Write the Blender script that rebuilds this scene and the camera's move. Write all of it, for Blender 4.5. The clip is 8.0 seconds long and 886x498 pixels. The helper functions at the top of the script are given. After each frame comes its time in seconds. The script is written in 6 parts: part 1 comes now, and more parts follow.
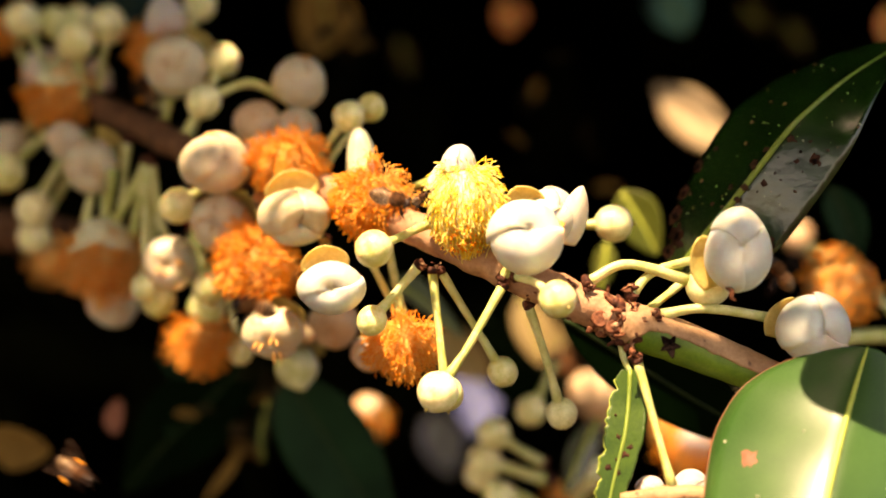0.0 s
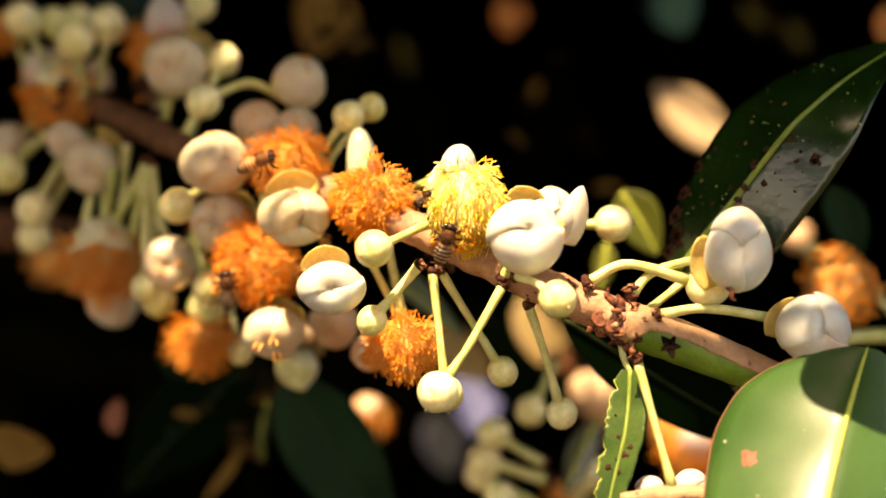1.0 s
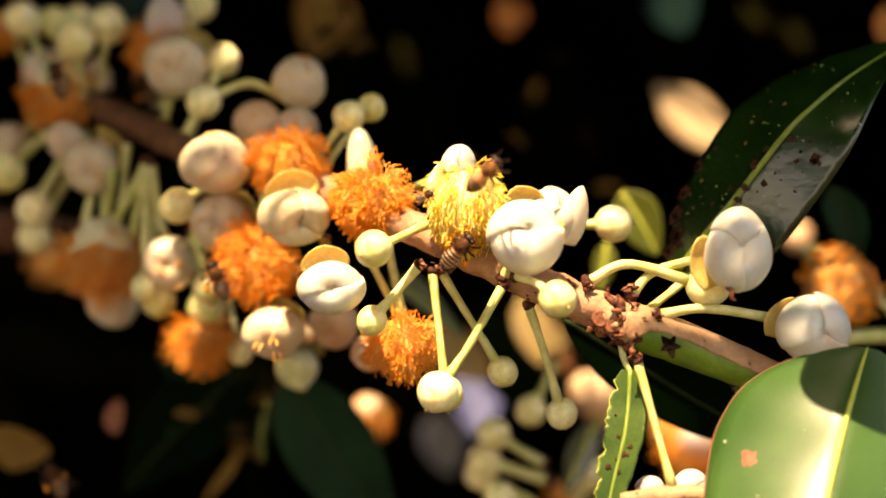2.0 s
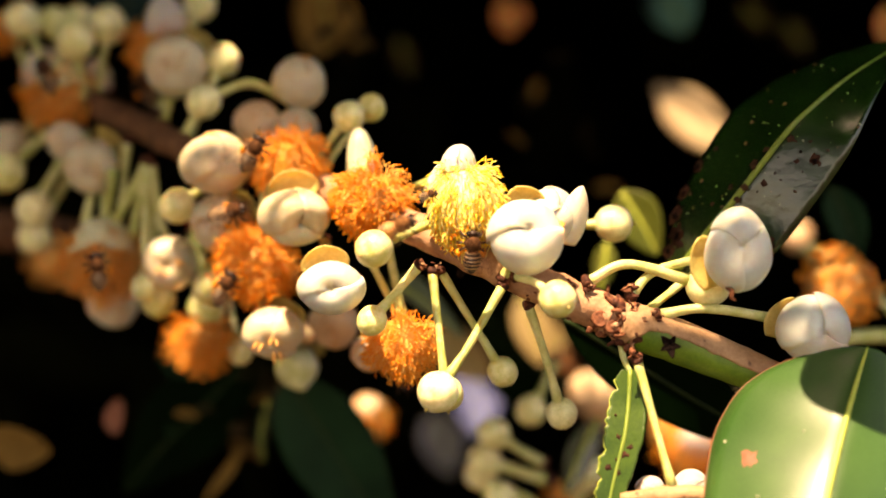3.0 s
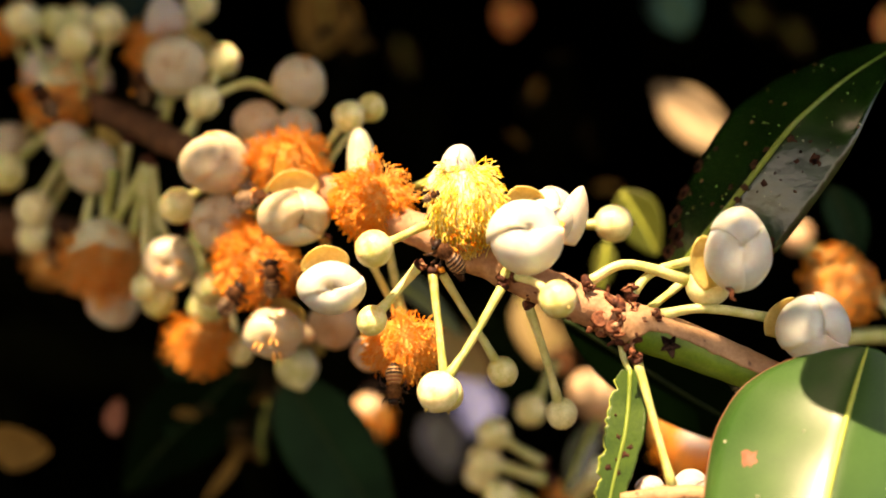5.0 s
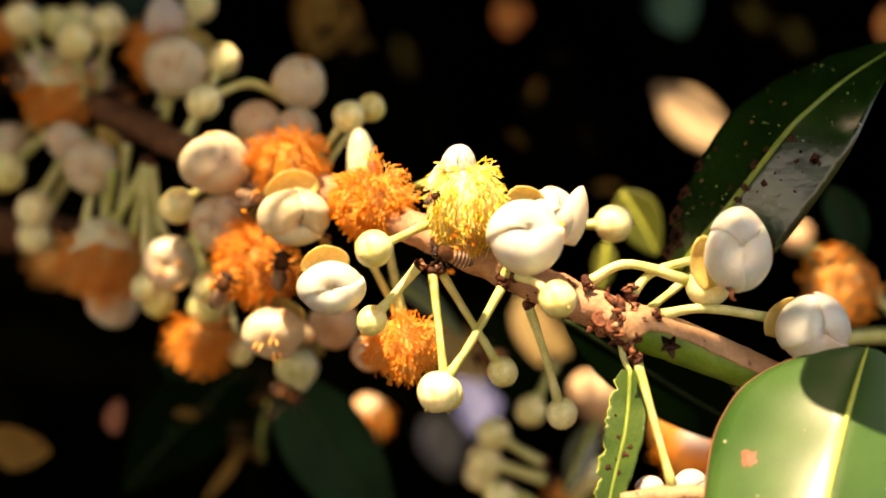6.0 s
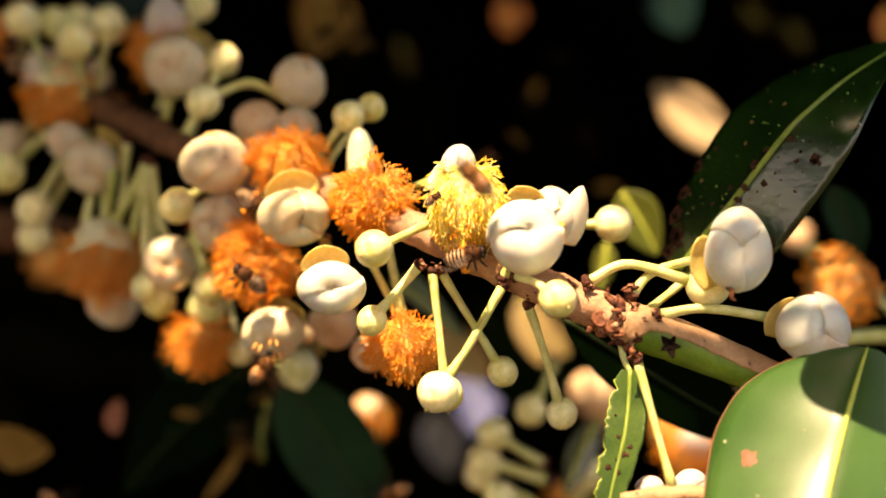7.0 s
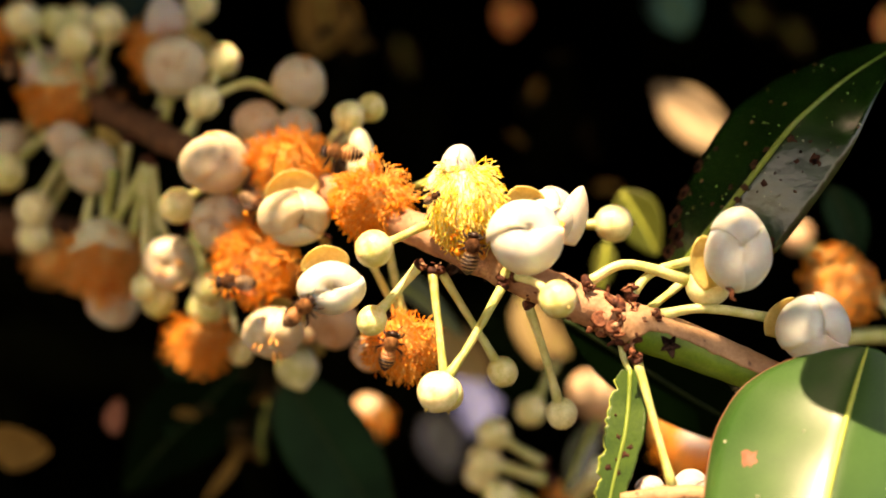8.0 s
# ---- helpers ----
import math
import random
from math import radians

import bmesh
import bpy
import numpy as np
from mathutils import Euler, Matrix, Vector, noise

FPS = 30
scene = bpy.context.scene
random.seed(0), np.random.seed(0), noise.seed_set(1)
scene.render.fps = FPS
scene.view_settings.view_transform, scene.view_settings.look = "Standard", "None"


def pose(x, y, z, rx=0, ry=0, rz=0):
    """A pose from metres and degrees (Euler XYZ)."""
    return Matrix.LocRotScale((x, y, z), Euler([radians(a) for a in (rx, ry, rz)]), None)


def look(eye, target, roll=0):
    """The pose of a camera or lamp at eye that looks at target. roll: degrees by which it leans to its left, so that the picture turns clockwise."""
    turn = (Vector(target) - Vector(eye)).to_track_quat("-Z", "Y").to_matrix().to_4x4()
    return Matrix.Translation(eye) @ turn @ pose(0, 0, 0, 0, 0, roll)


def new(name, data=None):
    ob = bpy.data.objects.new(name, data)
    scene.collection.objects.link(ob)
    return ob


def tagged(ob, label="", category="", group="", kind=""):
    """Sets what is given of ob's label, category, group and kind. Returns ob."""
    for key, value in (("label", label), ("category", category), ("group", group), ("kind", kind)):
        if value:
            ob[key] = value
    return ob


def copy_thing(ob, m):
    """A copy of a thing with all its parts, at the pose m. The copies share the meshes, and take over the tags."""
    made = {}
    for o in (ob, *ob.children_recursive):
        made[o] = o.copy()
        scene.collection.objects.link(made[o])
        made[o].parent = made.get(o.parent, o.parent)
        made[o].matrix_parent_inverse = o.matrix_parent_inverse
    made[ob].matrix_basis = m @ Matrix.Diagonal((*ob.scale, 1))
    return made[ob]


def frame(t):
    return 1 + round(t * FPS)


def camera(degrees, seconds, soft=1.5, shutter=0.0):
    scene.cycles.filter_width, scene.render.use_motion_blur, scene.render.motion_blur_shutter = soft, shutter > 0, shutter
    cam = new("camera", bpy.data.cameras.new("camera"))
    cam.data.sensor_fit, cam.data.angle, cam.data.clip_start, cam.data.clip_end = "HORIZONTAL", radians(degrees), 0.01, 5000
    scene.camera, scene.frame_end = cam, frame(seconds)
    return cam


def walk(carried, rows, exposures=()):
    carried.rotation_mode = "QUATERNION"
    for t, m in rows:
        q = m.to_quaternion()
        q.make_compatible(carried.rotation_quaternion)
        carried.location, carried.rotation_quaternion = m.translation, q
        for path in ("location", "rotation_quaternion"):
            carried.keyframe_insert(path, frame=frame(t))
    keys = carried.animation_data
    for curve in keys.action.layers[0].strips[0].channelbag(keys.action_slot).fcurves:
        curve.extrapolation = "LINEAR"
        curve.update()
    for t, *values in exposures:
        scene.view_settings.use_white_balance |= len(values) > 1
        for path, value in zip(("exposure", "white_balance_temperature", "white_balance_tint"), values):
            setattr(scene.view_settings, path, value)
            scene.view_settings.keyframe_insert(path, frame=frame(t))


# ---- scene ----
cam = camera(24, 8.0, soft=1.8, shutter=0.5)
cam.data.dof.use_dof = True
cam.data.dof.focus_distance = 0.5
cam.data.dof.aperture_fstop = 5.2
EYE = (0.0, 0.0, 1.5)
walk(cam, [(0.0, look(EYE, (0, 1, 1.5))), (8.0, look(EYE, (0, 1, 1.5)))],
     exposures=[(0.0, 1.81, 12000, 25.5), (8.0, 1.81, 12000, 25.5)])

# ---- light: open sky behind the viewer, sun through gaps in the crown ----
SUN = Vector((-0.22, -0.40, 0.89)).normalized()


def daylight():
    world = bpy.data.worlds.new("sky")
    world.use_nodes = True
    scene.world = world
    nodes, links = world.node_tree.nodes, world.node_tree.links
    sky = nodes.new("ShaderNodeTexSky")
    sky.sky_type, sky.sun_disc = "NISHITA", False
    sky.sun_elevation = math.asin(SUN.z)
    sky.sun_rotation = math.atan2(SUN.x, SUN.y)
    sky.dust_density = 2.0
    back = nodes["Background"]
    back.inputs["Strength"].default_value = 0.15
    links.new(sky.outputs["Color"], back.inputs["Color"])
    lamp = bpy.data.lights.new("sun", "SUN")
    lamp.energy, lamp.angle, lamp.color = 4.8, radians(0.5), (1.0, 0.93, 0.80)
    ob = new("sun", lamp)
    ob.matrix_world = look(SUN * 20, (0, 0, 0))


daylight()


# ---- materials ----
def material(name, dark, light, scale=300.0, rough=0.5, sss=0.0, bump=0.1, fine=1500.0, island=0.0,
             thin=0.0, spots=None, spot_scale=90.0, spot_cut=0.72, coat=0.0, spec=0.5, per_object=0.0, stretch=None):
    """Two-scale mottled surface; spots: a third colour in blotches with edges of their own."""
    m = bpy.data.materials.new(name)
    m.use_nodes = True
    n, k = m.node_tree.nodes, m.node_tree.links
    b = n["Principled BSDF"]
    tc = n.new("ShaderNodeTexCoord")
    src = tc.outputs["Object"]
    if stretch:
        mp = n.new("ShaderNodeMapping")
        mp.inputs["Scale"].default_value = stretch
        k.new(src, mp.inputs["Vector"])
        src = mp.outputs["Vector"]

    def tex(s, detail):
        t = n.new("ShaderNodeTexNoise")
        t.inputs["Scale"].default_value, t.inputs["Detail"].default_value = s, detail
        k.new(src, t.inputs["Vector"])
        return t.outputs["Fac"]

    def mathn(op, a, c):
        t = n.new("ShaderNodeMath")
        t.operation = op
        for i, v in enumerate((a, c)):
            if isinstance(v, (int, float)):
                t.inputs[i].default_value = v
            else:
                k.new(v, t.inputs[i])
        return t.outputs[0]

    big, small = tex(scale, 3), tex(fine, 2)
    fac = mathn("ADD", mathn("MULTIPLY", big, 1.3), mathn("MULTIPLY", small, 0.5))
    fac = mathn("SUBTRACT", fac, 0.4)
    if island:
        g = n.new("ShaderNodeNewGeometry")
        fac = mathn("ADD", fac, mathn("MULTIPLY", mathn("SUBTRACT", g.outputs["Random Per Island"], 0.5), island))
    if per_object:
        g = n.new("ShaderNodeObjectInfo")
        fac = mathn("ADD", fac, mathn("MULTIPLY", mathn("SUBTRACT", g.outputs["Random"], 0.5), per_object))
    ramp = n.new("ShaderNodeValToRGB")
    e = ramp.color_ramp.elements
    e[0].position, e[0].color = 0.2, (*dark, 1)
    e[1].position, e[1].color = 0.8, (*light, 1)
    k.new(fac, ramp.inputs["Fac"])
    col = ramp.outputs["Color"]
    if spots:
        r2 = n.new("ShaderNodeValToRGB")
        r2.color_ramp.elements[0].position = spot_cut - 0.03
        r2.color_ramp.elements[1].position = spot_cut + 0.03
        k.new(tex(spot_scale, 4), r2.inputs["Fac"])
        mix = n.new("ShaderNodeMixRGB")
        mix.inputs["Color2"].default_value = (*spots, 1)
        k.new(r2.outputs["Color"], mix.inputs["Fac"])
        k.new(col, mix.inputs["Color1"])
        col = mix.outputs["Color"]
    k.new(col, b.inputs["Base Color"])
    b.inputs["Roughness"].default_value = rough
    b.inputs["Specular IOR Level"].default_value = spec
    b.inputs["Coat Weight"].default_value = coat
    b.inputs["Coat Roughness"].default_value = 0.25
    if sss:
        b.inputs["Subsurface Weight"].default_value = sss
        b.inputs["Subsurface Radius"].default_value = (1.0, 0.45, 0.25)
        b.inputs["Subsurface Scale"].default_value = 0.006
    bp = n.new("ShaderNodeBump")
    bp.inputs["Strength"].default_value, bp.inputs["Distance"].default_value = bump, 0.0006
    k.new(fac, bp.inputs["Height"])
    k.new(bp.outputs["Normal"], b.inputs["Normal"])
    if thin:
        tr = n.new("ShaderNodeBsdfTranslucent")
        k.new(col, tr.inputs["Color"])
        mx = n.new("ShaderNodeMixShader")
        mx.inputs["Fac"].default_value = thin
        k.new(b.outputs[0], mx.inputs[1])
        k.new(tr.outputs[0], mx.inputs[2])
        k.new(mx.outputs[0], n["Material Output"].inputs["Surface"])
    return m


PETAL = material("petal", (0.87, 0.585, 0.42), (0.94, 0.76, 0.565), 220, 0.45, 0.7, 0.08, per_object=0.3)
WARMPETAL = material("warm_petal", (0.80, 0.48, 0.28), (0.90, 0.67, 0.43), 200, 0.45, 0.6, 0.08, per_object=0.4, spots=(0.82, 0.34, 0.12), spot_scale=150, spot_cut=0.70)
PALEHOOD = material("pale_hood", (0.60, 0.55, 0.31), (0.75, 0.70, 0.46), 200, 0.45, 0.4, 0.08)
SEPAL = material("sepal", (0.36, 0.27, 0.08), (0.56, 0.45, 0.17), 250, 0.45, 0.2, 0.1, thin=0.2)
BUD = material("bud_skin", (0.50, 0.52, 0.18), (0.86, 0.85, 0.55), 260, 0.38, 0.3, 0.12, per_object=0.3, spots=(0.26, 0.22, 0.09), spot_scale=620, spot_cut=0.77)
STALK = material("stalk", (0.36, 0.41, 0.12), (0.60, 0.63, 0.33), 260, 0.45, 0.2, 0.15, per_object=0.5, spots=(0.20, 0.16, 0.06), spot_scale=700, spot_cut=0.74)
ORANGE = material("stamen_orange", (0.92, 0.28, 0.018), (0.97, 0.47, 0.075), 260, 0.6, 0.0, 0.05, island=1.1, thin=0.35)
GOLDEN = material("anther_gold", (0.93, 0.66, 0.08), (0.97, 0.90, 0.36), 260, 0.6, 0.0, 0.05, island=1.1, thin=0.4)
PALEORANGE = material("stamen_pale_orange", (0.95, 0.39, 0.065), (0.96, 0.60, 0.21), 110, 0.6, 0.0, 0.05, island=0.9, thin=0.35)
TANSTAMEN = material("stamen_tan", (0.64, 0.38, 0.13), (0.80, 0.58, 0.27), 110, 0.6, 0.0, 0.05, island=0.9, thin=0.3)
CREAM = material("flower_cream", (0.90, 0.78, 0.36), (0.95, 0.90, 0.68), 160, 0.55, 0.4, 0.08)
YELLOW = material("stamen_yellow", (0.94, 0.78, 0.15), (0.98, 0.95, 0.58), 260, 0.6, 0.0, 0.05, island=1.1, thin=0.5)
BARK = material("bark", (0.20, 0.088, 0.047), (0.48, 0.27, 0.16), 160, 0.75, 0.0, 0.6, fine=900, spots=(0.09, 0.04, 0.025), spot_scale=420, spot_cut=0.71)
# Darkened copy of the bark: shade on the left wood is in the colour.
SHADEBARK = material("shade_toned_bark", (0.045, 0.019, 0.010), (0.16, 0.078, 0.042), 160, 0.8, 0.0, 0.6, fine=900, spec=0.2)
MIDLEAF = material("mid_leaf", (0.0012, 0.010, 0.005), (0.006, 0.034, 0.015), 40, 0.5, 0.0, 0.1, spec=0.06)
TEALLEAF = material("teal_leaf", (0.002, 0.014, 0.014), (0.006, 0.026, 0.026), 60, 0.5, 0.0, 0.1, spec=0.06)
GREENBARK = material("green_bark", (0.045, 0.125, 0.008), (0.12, 0.23, 0.022), 140, 0.5, 0.0, 0.2)
PALEBARK = material("peeling_bark", (0.24, 0.125, 0.062), (0.44, 0.26, 0.145), 200, 0.7, 0.0, 0.6, fine=1200, spots=(0.10, 0.045, 0.025), spot_scale=380, spot_cut=0.68)
FRESH = material("fresh_leaf", (0.012, 0.045, 0.005), (0.042, 0.095, 0.012), 160, 0.4, 0.0, 0.25, thin=0.2, spec=0.3)
REDSCAR = material("red_scar", (0.07, 0.022, 0.012), (0.24, 0.085, 0.045), 420, 0.7, 0.0, 0.6, fine=1300, spec=0.2)
SCAR = material("bud_scale", (0.016, 0.005, 0.003), (0.10, 0.030, 0.018), 500, 0.7, 0.0, 0.6, spec=0.2)
LEAF = material("leaf_blade", (0.0012, 0.011, 0.0012), (0.005, 0.030, 0.004), 90, 0.24, 0.0, 0.55, fine=420, thin=0.0, spec=0.5, coat=0.35,
                spots=(0.05, 0.018, 0.012), spot_scale=75, spot_cut=0.73)
LEAFPALE = material("leaf_underside", (0.013, 0.054, 0.012), (0.032, 0.090, 0.024), 45, 0.30, 0.0, 0.05, thin=0.06, spec=0.38)
# Nearly black copy of the leaf green, standing for shade behind the branch.
SHADELEAF = material("shade_toned_leaf", (0.0003, 0.0028, 0.0005), (0.0010, 0.0055, 0.0012), 60, 0.6, 0.0, 0.08, spec=0.01)
# Rib green dimmed in the same way, to stand for shade.
SHADERIB = material("shade_toned_rib", (0.008, 0.018, 0.005), (0.016, 0.03, 0.01), 200, 0.5, 0.0, 0.1, spec=0.1)
DULLRIB = material("dull_midrib", (0.08, 0.15, 0.02), (0.18, 0.25, 0.04), 200, 0.45, 0.0, 0.1)
RIB = material("midrib", (0.25, 0.36, 0.05), (0.45, 0.50, 0.10), 200, 0.45, 0.0, 0.1)
# Leaf colour blackened to stand for the shade inside the crown.
SHADOWLEAF = material("shadow_toned_leaf", (0.0003, 0.0006, 0.0003), (0.0026, 0.0034, 0.0010), 40, 0.6, 0.0, 0.1, island=1.2, spec=0.005)
LITTER = material("leaf_litter", (0.015, 0.009, 0.006), (0.05, 0.032, 0.018), 8, 0.9, 0.0, 0.6, fine=60, spec=0.1)
# Far below foliage green: the depth of shade is in this colour.
DEEPSHADE = material("shade_black_foliage", (0.0002, 0.0004, 0.0002), (0.0011, 0.0014, 0.0005), 6, 0.9, 0.0, 0.6, fine=40, spec=0.0)
BEEDARK = material("bee_dark", (0.008, 0.0026, 0.0016), (0.032, 0.011, 0.006), 900, 0.4, 0.0, 0.1, spec=0.3)
BEEEYE = material("bee_eye", (0.006, 0.004, 0.004), (0.02, 0.012, 0.01), 900, 0.15, 0.0, 0.02)
# Fur and gold of flying bees, lightened to stand for sun on them.
BEEFURLIT = material("bee_fur_sunlit", (0.09, 0.036, 0.014), (0.24, 0.105, 0.042), 900, 0.8, 0.0, 0.2, island=0.8, spec=0.1)
BEEGOLD = material("bee_gold", (0.50, 0.25, 0.10), (0.68, 0.40, 0.19), 900, 0.45, 0.0, 0.1)
BEEAMBER = material("bee_amber", (0.24, 0.075, 0.022), (0.42, 0.15, 0.048), 900, 0.4, 0.0, 0.1)
BLEMISH = material("leaf_blemish", (0.014, 0.006, 0.004), (0.055, 0.022, 0.013), 500, 0.8, 0.0, 0.4, spec=0.1)
ROT = material("leaf_rot", (0.002, 0.001, 0.001), (0.010, 0.005, 0.004), 900, 0.8, 0.0, 0.3, spec=0.05)
PALEFLECK = material("pale_fleck", (0.22, 0.24, 0.15), (0.42, 0.42, 0.32), 600, 0.8, 0.0, 0.3, spec=0.1)
PINKSPOT = material("leaf_pale_spot", (0.15, 0.042, 0.022), (0.21, 0.075, 0.04), 400, 0.7, 0.0, 0.3)
FADED = material("faded_leaf", (0.42, 0.30, 0.18), (0.55, 0.43, 0.28), 60, 0.6, 0.0, 0.2, thin=0.3)
PEACH = material("peach_petal", (0.66, 0.36, 0.20), (0.78, 0.53, 0.33), 150, 0.5, 0.3, 0.06, spots=(0.80, 0.32, 0.08), spot_scale=150, spot_cut=0.64)
PEACHLEAF = material("peach_leaf", (0.30, 0.20, 0.08), (0.48, 0.37, 0.18), 60, 0.6, 0.0, 0.2, thin=0.3)
DEADLEAF = material("dead_leaf", (0.010, 0.006, 0.002), (0.028, 0.016, 0.006), 60, 0.7, 0.0, 0.2, spec=0.1)
OCHRE = material("ochre_leaf", (0.07, 0.038, 0.009), (0.17, 0.10, 0.028), 60, 0.7, 0.0, 0.2, spec=0.1)
ORANGEPETAL = material("orange_petal", (0.58, 0.21, 0.05), (0.74, 0.36, 0.12), 90, 0.5, 0.2, 0.06)
# Fur of crawling bees, darkened to stand for shade among the flowers.
BEEFURDIM = material("bee_fur_shaded", (0.028, 0.011, 0.005), (0.11, 0.045, 0.020), 900, 0.8, 0.0, 0.2, island=0.8, spec=0.1)
BEEPALE = material("bee_pale_band", (0.42, 0.25, 0.12), (0.60, 0.40, 0.23), 900, 0.45, 0.0, 0.1)
RUSTLEAF = material("rust_leaf", (0.45, 0.12, 0.03), (0.60, 0.22, 0.07), 60, 0.6, 0.0, 0.2, thin=0.3)
YLEAF = material("yellowing_leaf", (0.04, 0.075, 0.008), (0.13, 0.15, 0.025), 60, 0.45, 0.0, 0.2, thin=0.3)
GREYLEAF = material("grey_green_leaf", (0.12, 0.16, 0.09), (0.22, 0.26, 0.15), 40, 0.4, 0.0, 0.1, thin=0.2)
DUSKLEAF = material("bluish_grey_leaf", (0.035, 0.045, 0.06), (0.10, 0.12, 0.15), 40, 0.4, 0.0, 0.1, spots=(0.30, 0.33, 0.40), spot_scale=110, spot_cut=0.66)
# The blue stands for skylight reflected from a leaf.
SKYLEAF = material("sky_tinted_leaf", (0.10, 0.13, 0.30), (0.17, 0.20, 0.42), 60, 0.35, 0.0, 0.1)


def wing_material():
    m = bpy.data.materials.new("bee_wing")
    m.use_nodes = True
    n, k = m.node_tree.nodes, m.node_tree.links
    clear = n.new("ShaderNodeBsdfTransparent")
    veins = n.new("ShaderNodeTexVoronoi")
    veins.feature = "DISTANCE_TO_EDGE"
    veins.inputs["Scale"].default_value = 700
    tc = n.new("ShaderNodeTexCoord")
    k.new(tc.outputs["Object"], veins.inputs["Vector"])
    ramp = n.new("ShaderNodeValToRGB")
    ramp.color_ramp.elements[0].color = (0.28, 0.28, 0.28, 1)
    ramp.color_ramp.elements[1].position, ramp.color_ramp.elements[1].color = 0.05, (0.035, 0.035, 0.035, 1)
    k.new(veins.outputs["Distance"], ramp.inputs["Fac"])
    mix = n.new("ShaderNodeMixShader")
    b = n["Principled BSDF"]
    b.inputs["Base Color"].default_value = (0.05, 0.022, 0.012, 1)
    b.inputs["Specular IOR Level"].default_value = 0.25
    b.inputs["Roughness"].default_value = 0.5
    k.new(ramp.outputs["Color"], mix.inputs["Fac"])
    k.new(clear.outputs[0], mix.inputs[1])
    k.new(b.outputs[0], mix.inputs[2])
    k.new(mix.outputs[0], n["Material Output"].inputs["Surface"])
    return m


WING = wing_material()


# ---- building helpers ----
MID = Vector((0.0, 0.5, 1.5))


def P(x, y, z):
    """A place in millimetres from the middle of the flowering branch: to the right, away, up."""
    return MID + Vector((x, y, z)) * 0.001


def as_mesh(name, vf, mat):
    verts, faces = vf
    me = bpy.data.meshes.new(name)
    me.from_pydata([tuple(v) for v in verts], [], faces)
    me.polygons.foreach_set("use_smooth", [True] * len(me.polygons))
    me.materials.append(mat)
    me.update()
    return me


def thing(name, place, label, category, group="", kind=""):
    ob = new(name)
    ob.empty_display_size = 0.005
    ob.location = place
    return tagged(ob, label, category, group, kind)


def part(name, vf, mat, parent, label=""):
    """One mesh under a thing (or under a part), from world places."""
    base = parent.location if parent.parent is None else parent.location + parent.parent.location
    base = Vector(base)
    me = as_mesh(name, ([Vector(v) - base for v in vf[0]], vf[1]), mat)
    ob = new(name, me)
    ob.parent = parent
    return tagged(ob, label)


def join(*many):
    verts, faces = [], []
    for v, f in many:
        o = len(verts)
        verts.extend(v)
        faces.extend([tuple(i + o for i in q) for q in f])
    return verts, faces


def spline(pts, n):
    pts = [Vector(p) for p in pts]
    if len(pts) == 2:
        return [pts[0].lerp(pts[1], i / (n - 1)) for i in range(n)]
    ext = [pts[0] * 2 - pts[1]] + pts + [pts[-1] * 2 - pts[-2]]
    out = []
    for i in range(n):
        u = i / (n - 1) * (len(pts) - 1)
        k = min(int(u), len(pts) - 2)
        t = u - k
        a, b, c, d = ext[k:k + 4]
        out.append(0.5 * (2 * b + (c - a) * t + (2 * a - 5 * b + 4 * c - d) * t * t + (3 * b - a - 3 * c + d) * t ** 3))
    return out


def along(values, s):
    u = s * (len(values) - 1)
    k = min(int(u), len(values) - 2)
    return values[k] + (values[k + 1] - values[k]) * (u - k)


def basis(axis, hint=(0, 0, 1)):
    z = Vector(axis).normalized()
    h = Vector(hint)
    if abs(z.dot(h.normalized())) > 0.97:
        h = Vector((1, 0, 0))
    x = h.cross(z).normalized()
    return x, z.cross(x), z


def tube(pts, radii, seg=8, n=10, rough=0.0, seed=0):
    """A closed round rod along a smooth line; radii in metres, spread over its length."""
    line = spline(pts, n)
    verts, faces = [], []
    x, y, z = basis(line[1] - line[0])
    for i, p in enumerate(line):
        t = (line[min(i + 1, n - 1)] - line[max(i - 1, 0)]).normalized()
        x = (x - t * x.dot(t)).normalized()
        y = t.cross(x)
        r = along(radii, i / (n - 1))
        for j in range(seg):
            a = 2 * math.pi * j / seg
            d = x * math.cos(a) + y * math.sin(a)
            q = r
            if rough:
                q *= 1 + rough * noise.noise((p + d * r) * 260 + Vector((seed, 0, 0))) + 0.5 * rough * noise.noise((p + d * r) * 900)
            verts.append(p + d * q)
    for i in range(n - 1):
        for j in range(seg):
            faces.append((i * seg + j, i * seg + (j + 1) % seg, (i + 1) * seg + (j + 1) % seg, (i + 1) * seg + j))
    faces.append(tuple(range(seg))[::-1])
    faces.append(tuple((n - 1) * seg + j for j in range(seg)))
    return verts, faces


def lathe(centre, axis, profile, seg=20, wob=0.0, seed=0.0):
    """A turned body: profile of (height along the axis, radius); wob: unevenness."""
    x, y, z = basis(axis)
    verts, faces = [], []
    size = max(r for h, r in profile)
    for h, r in profile:
        for j in range(seg):
            a = 2 * math.pi * j / seg
            d = x * math.cos(a) + y * math.sin(a)
            p = z * h + d * r
            if wob:
                p = p * (1 + wob * noise.noise(p / size * 1.1 + Vector((seed * 3.7, seed, 0))))
            verts.append(Vector(centre) + p)
    m = len(profile)
    for i in range(m - 1):
        for j in range(seg):
            faces.append((i * seg + j, i * seg + (j + 1) % seg, (i + 1) * seg + (j + 1) % seg, (i + 1) * seg + j))
    faces.append(tuple(range(seg))[::-1])
    faces.append(tuple((m - 1) * seg + j for j in range(seg)))
    return verts, faces


